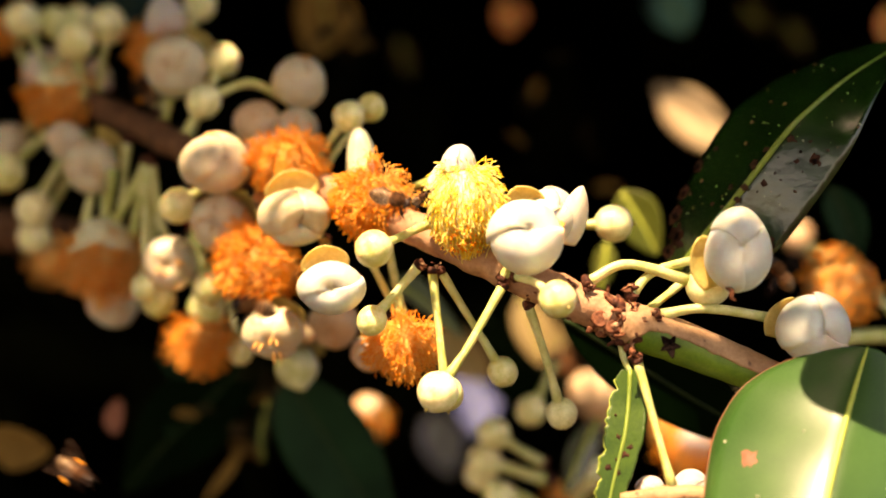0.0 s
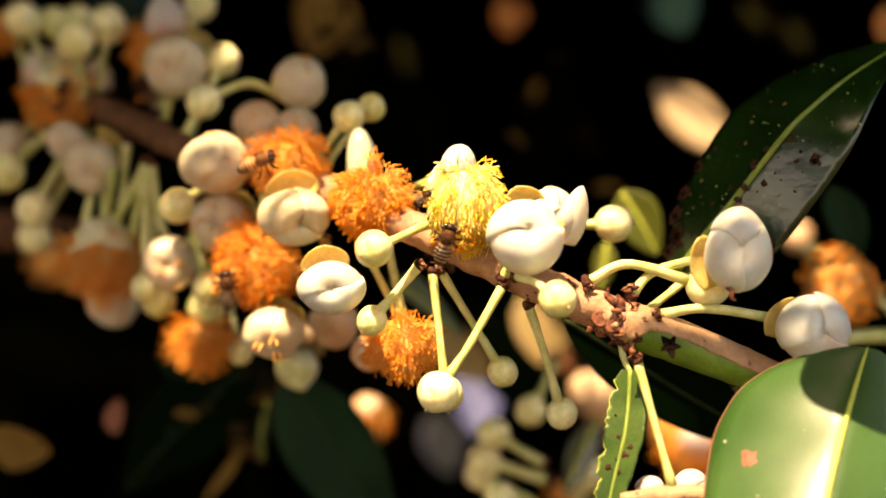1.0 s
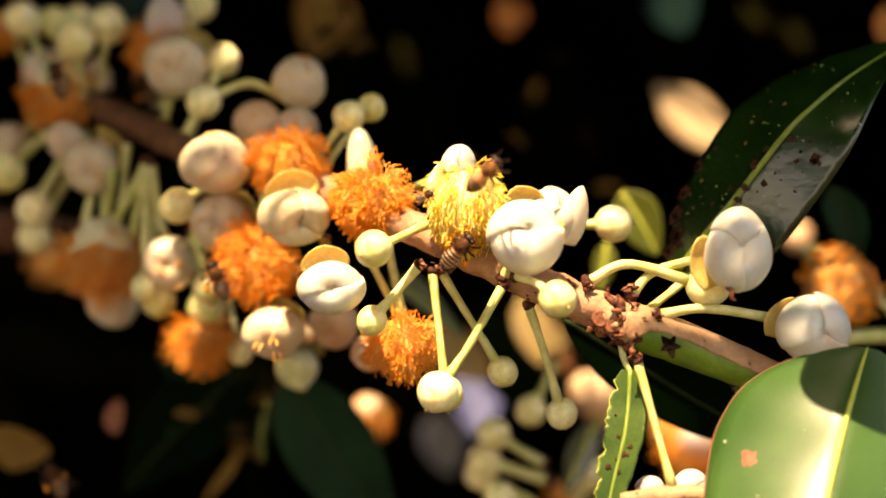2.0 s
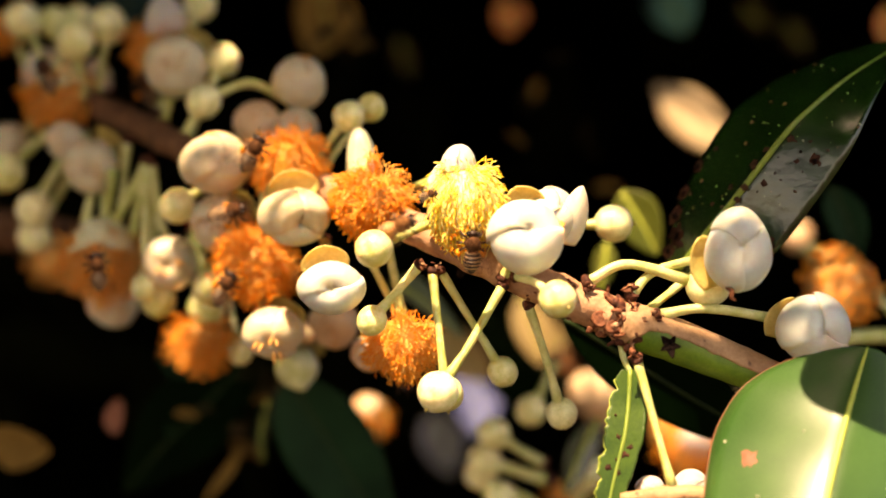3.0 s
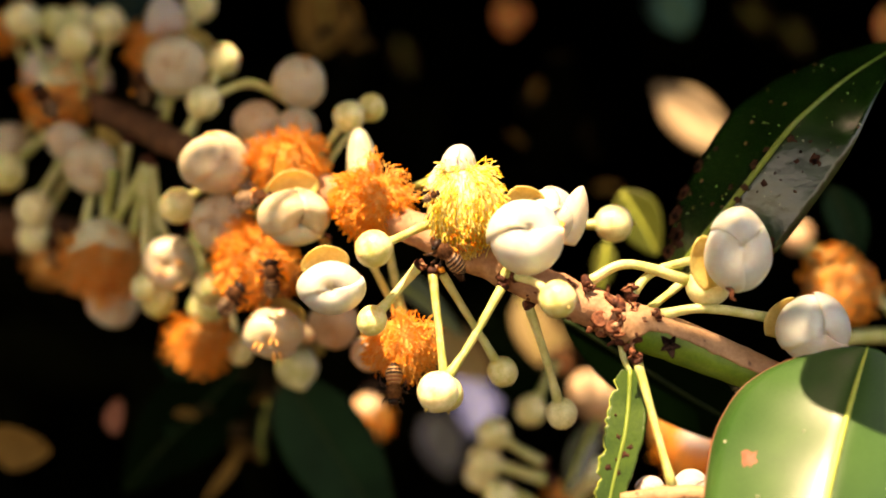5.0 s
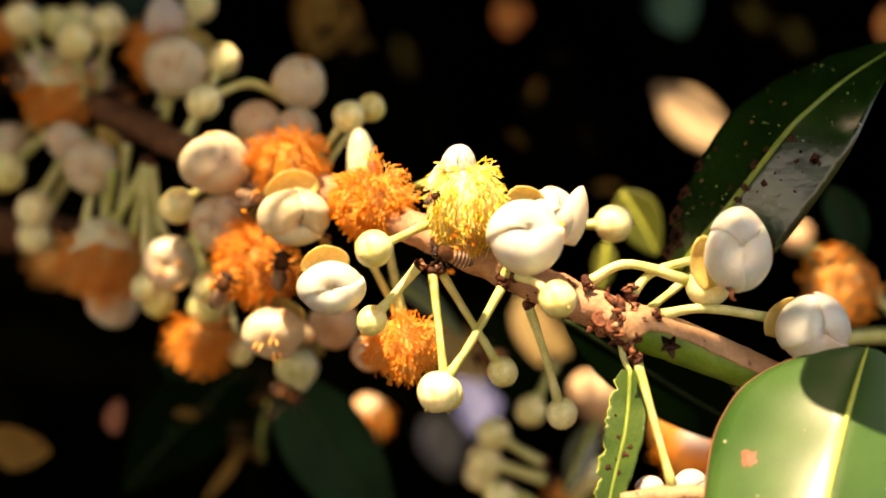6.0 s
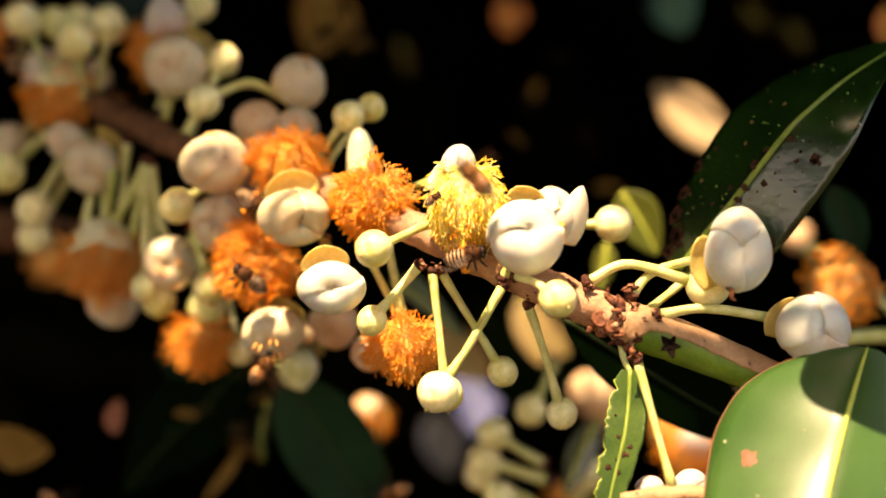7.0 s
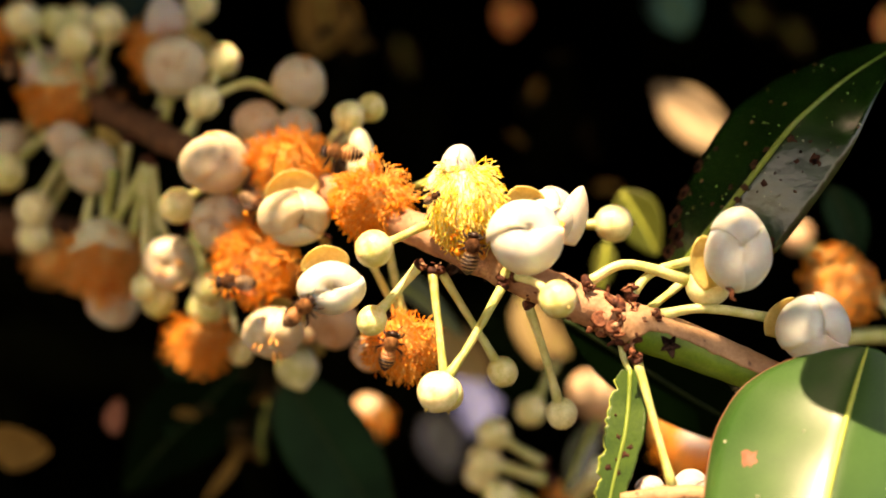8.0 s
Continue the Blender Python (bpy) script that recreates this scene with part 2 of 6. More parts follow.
def ball(centre, r, axis=(0, 0, 1), tall=1.0, seg=20, wob=0.0, seed=0.0):
    prof = [(-math.cos(math.pi * i / 14) * r * tall, max(math.sin(math.pi * i / 14), 0.02) * r) for i in range(15)]
    return lathe(centre, axis, prof, seg, wob, seed)


def sheet(f, nu, nv, thick):
    """A closed thin sheet over f(u, v), u from -1 to 1, v from 0 to 1."""
    grid = [[Vector(f(-1 + 2 * i / (nu - 1), j / (nv - 1))) for i in range(nu)] for j in range(nv)]
    verts, faces = [], []
    for side in (0.5, -0.5):
        for j in range(nv):
            for i in range(nu):
                du = grid[j][min(i + 1, nu - 1)] - grid[j][max(i - 1, 0)]
                dv = grid[min(j + 1, nv - 1)][i] - grid[max(j - 1, 0)][i]
                nrm = du.cross(dv)
                nrm = nrm.normalized() if nrm.length > 1e-14 else Vector((0, 0, 0))
                verts.append(grid[j][i] + nrm * thick * side)
    o = nu * nv
    for j in range(nv - 1):
        for i in range(nu - 1):
            a, b, c, d = j * nu + i, j * nu + i + 1, (j + 1) * nu + i + 1, (j + 1) * nu + i
            faces.append((a, b, c, d))
            faces.append((d + o, c + o, b + o, a + o))
    rim = [i for i in range(nu)] + [j * nu + nu - 1 for j in range(1, nv)] + \
          [(nv - 1) * nu + i for i in range(nu - 2, -1, -1)] + [j * nu for j in range(nv - 2, 0, -1)]
    for a, b in zip(rim, rim[1:] + rim[:1]):
        faces.append((b, a, a + o, b + o))
    return verts, faces


# ---- kinds of things ----
def bowed(a, b, sag):
    """A stalk's line from a to b that bows by sag metres upward (negative: downward)."""
    mid = (Vector(a) + Vector(b)) / 2 + Vector((0, 0, sag))
    return [a, mid, b]


def round_bud(centre, r, node, sag=0.0, thick=1.0, label="closed pale green round flower bud on a thin stalk", tip=True, via=None):
    """r and thick in millimetres."""
    r, thick = r * 0.001, thick * 0.001
    line = [node, via, centre] if via is not None else bowed(node, centre, sag * 0.001)
    axis = (Vector(centre) - line[1]).normalized()
    ob = thing("flower_bud", centre, label, "flower bud", "round buds on the branch")
    sd = centre.x * 900
    skin = part("bud_ball", ball(centre, r, axis, 1.03, 22, 0.05, sd), BUD, ob)
    line[-1] = Vector(centre) - axis * r * 0.9
    stem = part("pedicel", tube(line, [thick * 1.25, thick, thick, thick * 1.3], 8, 12, 0.12, sd), STALK, ob, "thin pale green stalk")
    part("stalk_collar", ball(Vector(node), thick * 1.6, line[1] - Vector(node), 0.8, 10, 0.3, sd), SCAR, stem, "brown scaly collar")
    if tip:
        x, y, z = basis(axis)
        q = Vector(centre) + axis * r * 0.98
        part("bud_tip", lathe(q, axis + x * 0.2, [(-0.1 * r, 0.16 * r), (0.08 * r, 0.09 * r), (0.2 * r, 0.03 * r)], 8), SEPAL, skin, "pointed tip")
    return ob


def petal_shell(centre, r, axis, turn, layer, span, top, pucker, tilt=0.03, seed=0.0, flare=0.0, low=0.3, nu=17):
    """A cupped petal on a rounded body: it hugs the body, one edge over, the other under its neighbour."""
    x, y, z = basis(axis)

    def f(u, v):
        th = low + v * (top - low)
        wide = span * (0.62 + 0.38 * math.sin(math.pi * min(v * 0.7 + 0.2, 1)))
        ph = turn + u * wide + 0.25 * v * v + 0.10 * noise.noise(Vector((v * 2.2, seed, u)))
        q = r * (1 + layer + tilt * u)
        q *= 1 + 0.055 * noise.noise(Vector((ph * 0.9, th * 1.2, seed)))
        q *= 1 + flare * v * v - 0.012 * abs(u) ** 6
        dip = max(0.0, (th - 1.9) / 1.25)
        d = math.sin(th) * (x * math.cos(ph) + y * math.sin(ph)) - z * math.cos(th) * (1 - pucker * dip * dip)
        return Vector(centre) + d * q
    return sheet(f, nu, 17, r * 0.035)


def squash(vf, centre, flat, taper=0.0):
    """Stretch a body from top to bottom about its centre; taper: how much narrower it grows upwards, per centimetre."""
    if flat == 1.0 and not taper:
        return vf
    out = []
    for v in vf[0]:
        k = 1 - taper * max(-0.3, (v.z - centre.z) * 100)
        out.append(Vector((centre.x + (v.x - centre.x) * k, v.y, centre.z + (v.z - centre.z) * flat)))
    return out, vf[1]


def cupped_flap(ob, name, base, tip, half, cup, mat, label="", face=(0, -1, 0), blunt=0.5, lean=0.0):
    """A cupped sepal or petal from its base to its tip, hollow towards face; half: half width in mm; cup: its depth as a share of that."""
    base, tip = Vector(base), Vector(tip)
    run = tip - base
    up = Vector(face)
    up = (up - run.normalized() * up.dot(run.normalized())).normalized()
    side = run.cross(up).normalized()
    half *= 0.001

    def f(u, v):
        w = half * math.sin(math.pi * min(0.985, 0.18 + 0.81 * v)) ** blunt
        n = noise.noise(Vector((base.x * 900 + v * 2.0, u * 1.5, base.z * 900)))
        rise = cup * half * (u * u * (w / half) + 0.8 * (2 * v - 0.9) ** 2 - 0.5) + lean * half * v * v + 0.10 * half * n
        return base + run * (v + 0.05 * n * v) + side * u * w + up * rise
    return part(name, sheet(f, 13, 15, 0.0004), mat, ob, label)


def white_bud(centre, r, axis, node, sag=0.0, petals=3, pucker=0.25, sepals=2, sturn=0.0, lift=0.42, seed=0.0, flat=1.0,
              label="swollen creamy white flower bud with overlapping petals", thick=1.1, via=None, bits=0, spin=0.0, top=3.08, skin=None, step=0.03,
              taper=0.0, cups=()):
    """cups: base, tip, half width and name of each broad sepal or loose petal beside the bud."""
    r, thick = r * 0.001, thick * 0.001
    axis = Vector(axis).normalized()
    ob = thing("opening_flower", centre, label, "flower bud", "white buds on the branch")
    r *= 0.97
    heart = part("inner_bud", squash(ball(centre, r * 0.93 * (1 - 0.8 * max(pucker, 0.0)), axis, 0.95, 20, 0.06, seed), centre, flat, taper), skin or PETAL, ob)
    for i in range(petals):
        part("petal", squash(petal_shell(centre, r, axis, spin + 2 * math.pi * i / petals, 0.008 * (i % 2), 3.14 / petals * 1.2, top, pucker, step, seed=seed + i), centre, flat, taper), skin or PETAL, ob)
    for i in range(sepals):
        part("sepal", squash(petal_shell(centre, r * 1.10, axis, sturn + math.pi * i, 0.0, 0.85, 1.65 - 0.9 * lift, 0.0, 0.0, seed + 40 + i, lift, 0.05), centre, flat, taper), SEPAL, ob, "cupped yellow-green sepal")
    for base, tip, half, what in cups:
        sepal = what == "sepal"
        cupped_flap(ob, what, base, base.lerp(tip, 0.92 if sepal else 1.0), half * (1.2 if sepal else 1.0), 0.3 if sepal else -0.5, SEPAL if sepal else skin or PETAL, "cupped yellow-green sepal" if sepal else "loose pointed petal",
                    blunt=0.6 if sepal else 0.65)
    base = Vector(centre) - Vector((axis.x, axis.y, axis.z * flat)) * r * 0.95
    line = [Vector(node), Vector(via), base] if via is not None else bowed(Vector(node), base, sag * 0.001)
    stem = part("pedicel", tube(line, [thick * 1.3, thick, thick, thick * 1.4], 8, 14, 0.12, seed), STALK, ob, "thin pale green stalk")
    part("stalk_collar", ball(Vector(node), thick * 1.6, line[1] - line[0], 0.8, 10, 0.3, seed), SCAR, stem, "brown scaly collar")
    rnd = random.Random(int(seed * 100) + 7)
    for i in range(bits):
        x, y, z = basis(axis)
        a = rnd.uniform(0, 6.28)
        d = (z + (x * math.cos(a) + y * math.sin(a)) * rnd.uniform(0.2, 0.5)).normalized()
        part("stamen", tube([centre + d * r * 0.85, centre + d * r * 1.05, centre + d * r * 1.2 - Vector((0, 0, r * 0.1))], [r * 0.05, r * 0.045, r * 0.02], 6, 6), ORANGEPETAL, heart, "orange stamen poking out")
    return ob


def stamen_mass(centre, r, axis, count, seed, reach=2.2, fat=0.022, droop=0.25, tall=1.0, shag=0.12, inner=0.8, lumps=0.26, tufts=0, anther=3.7):
    """Many thin threads that spread outwards from a rounded core, in loose tufts, a small anther on each; two meshes."""
    rnd = random.Random(seed)
    x, y, z = basis(axis)
    out, tips = [], []

    def spread(i, n):
        c = 1 - (1 - math.cos(reach)) * (i + 0.5) / n
        s = math.sqrt(max(0.0, 1 - c * c))
        a = i * 2.39996 + rnd.uniform(-0.4, 0.4)
        return x * math.cos(a) * s + y * math.sin(a) * s + z * c

    heads = [(spread(i, tufts), rnd.uniform(0.85, 1.12)) for i in range(tufts)]
    for i in range(count):
        d = spread(i, count)
        k = 1 + rnd.uniform(-shag, shag)
        k *= 1 + lumps * noise.noise(d * 2.0 + Vector((seed, 0, 0))) + 0.5 * lumps * noise.noise(d * 5.0 + Vector((seed, 0, 0)))
        lean = d
        if tufts:
            near, rise = max(heads, key=lambda h: h[0].dot(d))
            lean = (d + near * 0.75).normalized()
            k *= rise

        def spot(e, q):
            v = (e.normalized() * q)
            return Vector(centre) + (v + z * v.dot(z) * (tall - 1)) * r
        j1 = Vector((rnd.gauss(0, 1), rnd.gauss(0, 1), rnd.gauss(0, 1))) * 0.06
        j2 = Vector((rnd.gauss(0, 1), rnd.gauss(0, 1), rnd.gauss(0, 1))) * 0.11
        down = Vector((0, 0, -droop * rnd.uniform(0.3, 1.0)))
        w = fat * r * rnd.uniform(0.75, 1.3)
        p0, p1, p2 = spot(d, inner), spot(d.lerp(lean, 0.5) + down * 0.4 + j1, inner + (k - inner) * 0.6), spot(lean + down + j2, k)
        out.append(tube([p0, p1, p2], [w * 0.9, w * 0.75, w * 0.7], 3, 5))
        q = p2 + (p2 - p1).normalized() * w * anther * rnd.uniform(0.7, 1.35)
        tips.append(tube([p2 - (p2 - p1).normalized() * w, p2.lerp(q, 0.5), q], [w * 0.9, w * 1.5, w * 0.7], 4, 4))
    return join(*out), join(*tips)


def hood(top, axis, height, radius, seed=0.0, bulge=0.55):
    """A hood of petal: a rounded dome from its top along the axis to a torn rim."""
    x, y, z = basis(axis)

    def f(u, v):
        a = u * math.pi
        q = radius * math.sin(min(1.0, v) * math.pi / 2) ** bulge * (1 + 0.06 * noise.noise(Vector((math.cos(a) * 1.4, math.sin(a) * 1.4, v + seed))))
        h = height * v ** 1.2 * (1 + 0.22 * v * noise.noise(Vector((math.cos(a) * 1.2, math.sin(a) * 1.2, seed + 9))))
        return Vector(top) + z * h + (x * math.cos(a) + y * math.sin(a)) * max(q, radius * 0.02)
    return sheet(f, 33, 12, radius * 0.03)


def open_flower(centre, r, axis, node, count=420, seed=1, petals=((0, 1.9),), mat=None, reach=2.2, droop=0.25, tall=1.0, sag=0.0,
                label="open flower with a dense mass of orange stamens", cap=0.6, thick=1.1, fat=0.0135, via=None, shag=0.16, core=0.70, lumps=0.16, heart_mat=None, tufts=46, anther=3.7, petal_mat=None):
    """petals: pairs of turn about the axis and angle from it, in radians, for each reflexed petal."""
    r, thick = r * 0.001, thick * 0.001
    axis = Vector(axis).normalized()
    x, y, z = basis(axis)
    mat = mat or ORANGE
    ob = thing("open_flower", centre, label, "flower", "open flowers on the branch")
    heart = part("flower_heart", ball(centre, r * core, axis, tall, 28, 0.22 if mat is not YELLOW else 0.1, seed), heart_mat or PALEORANGE, ob)
    threads, anthers = stamen_mass(centre, r, axis, count, seed, reach, fat, droop, tall, shag, core - 0.08, lumps, tufts, anther)
    part("filament_tuft", threads, YELLOW if mat is YELLOW else heart_mat or PALEORANGE, heart, "dense mass of pale thread-like filaments")
    part("anther_tuft", anthers, mat if mat is not YELLOW else GOLDEN, heart, "mass of orange anthers at the tips")
    for turn, ang in petals:
        d = z * math.cos(ang) + (x * math.cos(turn) + y * math.sin(turn)) * math.sin(ang)
        part("petal", hood(centre + d * r * 1.12 * (1 + (tall - 1) * abs(d.dot(z))), -d, r * cap, r * cap * 0.95, seed + turn), petal_mat or PETAL, ob, "creamy reflexed petal")
    base = Vector(centre) - axis * r * 0.8 * tall
    line = [Vector(node), Vector(via), base] if via is not None else bowed(Vector(node), base, sag * 0.001)
    part("pedicel", tube(line, [thick * 1.3, thick, thick, thick * 1.4], 8, 12, 0.12, seed), STALK, ob, "thin pale green stalk")
    return ob


def leaf(rib, half, side, fold=0.25, mat=None, label="dark green glossy leathery leaf", curl=0.0, wave=0.0, left=1.0, right=1.0, rib_r=0.7,
         shape=(0.9, 0.75), bites=0.0, seed=0.0, rib_side=1, rib_mat=None, name="leaf", nv=48, shape_right=None, twist=0.0, twist_from=0.5, fold_left=None):
    """A leaf about its midrib line; half: half width in mm; side: the way of its blade to the right; fold: rise of both halves."""
    line = spline(rib, 60)
    total = (line[-1] - line[0])
    side = Vector(side)
    side = (side - total.normalized() * side.dot(total.normalized())).normalized()
    up = side.cross(total.normalized())
    if up.y > 0:
        side, up = -side, -up
    half, rib_r = half * 0.001, rib_r * 0.001

    def f(u, v):
        p = line[min(59, int(v * 59))].lerp(line[min(59, int(v * 59) + 1)], v * 59 - int(v * 59))
        bend, power = shape_right if shape_right and u > 0 else shape
        w = half * max(0.0, math.sin(math.pi * min(0.998, 0.015 + 0.98 * v ** bend))) ** power
        w *= (right if u > 0 else left)
        if bites:
            w *= 1 - bites * (0.9 if u > 0 else 0.15) * max(0.0, noise.noise(Vector((v * 11 + seed, (5 if u > 0 else -5), seed)))) \
                - (0.14 if u > 0 else 0.05) * bites * noise.noise(Vector((v * 40 + seed, (5 if u > 0 else -5), seed)))
        a = abs(u)
        lift = (fold_left if fold_left is not None and u < 0 else fold) * a - curl * a * a + wave * a * noise.noise(Vector((v * 5, u, seed)))
        t = twist * max(0.0, v - twist_from) if u > 0 else 0.0
        across, over = side * math.cos(t) + up * math.sin(t), up * math.cos(t) - side * math.sin(t)
        return p + across * u * w + over * w * lift
    ob = thing(name, rib[0], label, "leaf", "leaves of the flowering tree")
    leaf.surface = f
    leaf.blade = part("leaf_blade", sheet(f, 17, nv, 0.0006), mat or LEAF, ob)
    pts = [p + up * 0.0003 * rib_side for p in line[::6] + [line[-1]]]
    part("midrib", tube(pts, [rib_r, rib_r * 0.9, rib_r * 0.7, rib_r * 0.25], 8, 24), rib_mat or RIB, ob, "pale green midrib")
    return ob


def leaf_spot(ob, u, v, size, mat, name="leaf_spot", label="brown blemish", front=1, proud=0.0):
    """A ragged blemish that lies on the blade made last; size in mm."""
    f = leaf.surface
    p, du, dv = f(u, v), f(u + 0.02, v) - f(u - 0.02, v), f(u, v + 0.01) - f(u, v - 0.01)
    du = du.normalized()
    nrm = du.cross(dv.normalized()).normalized() * front
    dv = nrm.cross(du)
    size *= 0.001
    n = 22
    verts = [p + nrm * (0.0006 + proud)]
    for k in (0.55, 1.0):
        for i in range(n):
            a = 2 * math.pi * i / n
            w = Vector((math.cos(a), math.sin(a), 0))
            q = size * k * (0.9 + 0.55 * noise.noise(w * 1.3 + Vector((u * 40, 0, v * 70))) + 0.45 * noise.noise(w * 4 + Vector((u * 40, 0, v * 70))))
            verts.append(p + (du * math.cos(a) + dv * math.sin(a)) * q + nrm * ((0.00055 if k < 1 else 0.0003) + proud))
    faces = [(0, 1 + i, 1 + (i + 1) % n) for i in range(n)]
    faces += [(1 + i, 1 + n + i, 1 + n + (i + 1) % n, 1 + (i + 1) % n) for i in range(n)]
    return part(name, (verts, faces), mat, leaf.blade, label)


def edge_line(ob, u, v0, v1, r, mat):
    """The pale thickened margin along one side of the blade made last; r in mm."""
    f = leaf.surface
    pts = [f(u, v0 + (v1 - v0) * i / 143) for i in range(144)]
    return part("leaf_margin", tube(pts, [r * 0.001] * 3, 5, 144), mat, leaf.blade, "pale thickened leaf margin")


def wing_blade(ln, w, side, back):
    """A clear wing from its hinge outwards; back: how far it sweeps to the tail."""
    d = Vector((-math.sin(back), side * math.cos(back), 0.0))
    c = Vector((math.cos(back), side * math.sin(back), 0.0))

    def f(u, v):
        k = math.sin(math.pi * min(0.985, 0.06 + 0.80 * v ** 1.2)) ** 0.7
        return d * ln * v + c * (u * w * k - w * 0.3 * v) + Vector((0, 0, 0.00015 * math.sin(9 * v) + 0.0004 * v))
    return sheet(f, 7, 12, 0.00006)


def bee(spread, label):
    """A honey bee 10 mm long, head towards +x, back towards +z; spread: wings held out for flight."""
    ob = thing("honey_bee", Vector((0, 0, 0)), label, "bee", "honey bees at the flowers")
    k = 0.00106
    # Sunlight on flyers and shade on crawlers are in the fur colours.
    fur, band = (BEEFURLIT, BEEGOLD) if spread > 0.5 else (BEEFURDIM, BEEPALE)
    face = part("head", lathe(Vector((4.1, 0, 0)) * k, (1, 0, -0.35), [(-0.9 * k, 0.5 * k), (-0.5 * k, 1.2 * k), (0, 1.45 * k), (0.5 * k, 1.1 * k), (0.9 * k, 0.35 * k)], 14), BEEDARK, ob, "dark brown head")
    for s in (1, -1):
        part("eye", ball(Vector((4.2, s * 1.05, 0.25)) * k, 0.62 * k, (0.2, 0, 1), 1.5, 12), BEEEYE, face, "glossy black eye")
        part("antenna", tube([Vector((4.8, s * 0.4, 0.4)) * k, Vector((5.6, s * 0.9, 0.9)) * k, Vector((6.6, s * 1.5, 0.3)) * k], [0.12 * k, 0.09 * k], 5, 7), BEEDARK, face, "thin dark feeler")
    chest = part("thorax", ball(Vector((1.9, 0, 0.25)) * k, 1.75 * k, (1, 0, 0), 1.08, 20, 0.12, 2.0), fur, ob, "fuzzy brown thorax")
    part("fur", stamen_mass(Vector((1.9, 0, 0.3)) * k, 1.95 * k, (0, 0, 1), 260, 5, 2.4, 0.03, 0.1, 1.0, 0.1, 0.85)[0], fur, chest, "short tawny hair")
    edge = [(0.55, 0.55), (0.1, 1.35), (-0.7, 1.75), (-1.6, 1.95), (-2.5, 1.9), (-3.4, 1.6), (-4.3, 1.05), (-5.0, 0.35)]
    for i in range(7):
        (a, ra), (b, rb) = edge[i], edge[i + 1]
        m = a + (b - a) * 0.33
        rm = ra + (rb - ra) * 0.33
        o = -0.10 * i
        part("abdomen_band", lathe(Vector((0, 0, o)) * k, (-1, 0, -0.12), [(-a * k, ra * k * 0.99), (-m * k, rm * 1.02 * k)], 18), band if i < 6 else BEEDARK, ob, "pale golden band")
        part("abdomen_band", lathe(Vector((0, 0, o)) * k, (-1, 0, -0.12), [(-m * k, rm * 1.05 * k), (-(m + b) / 2 * k, (rm + rb) / 2 * 1.06 * k), (-b * k, rb * 1.0 * k)], 18), BEEDARK if i > (2 if spread > 0.5 else 0) else BEEAMBER, ob, "dark brown band")
    for s in (1, -1):
        for i, (x0, x1, x2, y1) in enumerate(((3.0, 4.2, 4.6, 2.4), (2.0, 2.0, 1.6, 3.2), (1.2, -0.4, -1.8, 3.0))):
            leg = part("leg", tube([Vector((x0, s * 0.9, -1.0)) * k, Vector(((x0 + x1) / 2, s * y1 * 0.8, -1.2)) * k, Vector((x1, s * y1, -2.3)) * k, Vector((x2, s * y1 * 0.95, -3.4)) * k],
                             [0.22 * k, 0.3 * k, 0.22 * k, 0.1 * k], 6, 10), BEEDARK, ob, "thin jointed dark leg")
        if spread < 0.5:
            part("pollen_load", ball(Vector((-0.4, s * 2.8, -2.0)) * k, 0.7 * k, (1, 0, 0), 1.3, 10, 0.2, 1.0), ORANGE, leg, "orange pollen load on hind leg")
        back = 0.25 if spread > 0.5 else 1.05
        for nm, ln, w, hx, bk in (("forewing", 8.2, 1.45, 2.4, back), ("hindwing", 5.8, 1.1, 1.4, back + 0.28)):
            wing = new(nm, as_mesh(nm, wing_blade(ln * k, w * k, s, bk), WING))
            wing.parent = ob
            wing.location = Vector((hx, s * 0.9, 1.5 if nm == "forewing" else 1.35)) * k
            tagged(wing, "clear brownish veined wing")
    return ob


# ---- the place: shaded ground and the deep inside of the crown ----
def ground():
    n = 41
    verts, faces = [], []
    for j in range(n):
        for i in range(n):
            x, y = (i / (n - 1) - 0.5) * 2, (j / (n - 1) - 0.5) * 2
            x, y = math.copysign(abs(x) ** 3, x) * 400, math.copysign(abs(y) ** 3, y) * 400
            verts.append(Vector((x, y, 0.05 * noise.noise(Vector((x, y, 0))))))
    for j in range(n - 1):
        for i in range(n - 1):
            faces.append((j * n + i, j * n + i + 1, (j + 1) * n + i + 1, (j + 1) * n + i))
    ob = new("ground", as_mesh("ground", (verts, faces), LITTER))
    tagged(ob, "brown leaf litter in shade under the tree", "ground", kind="structure")


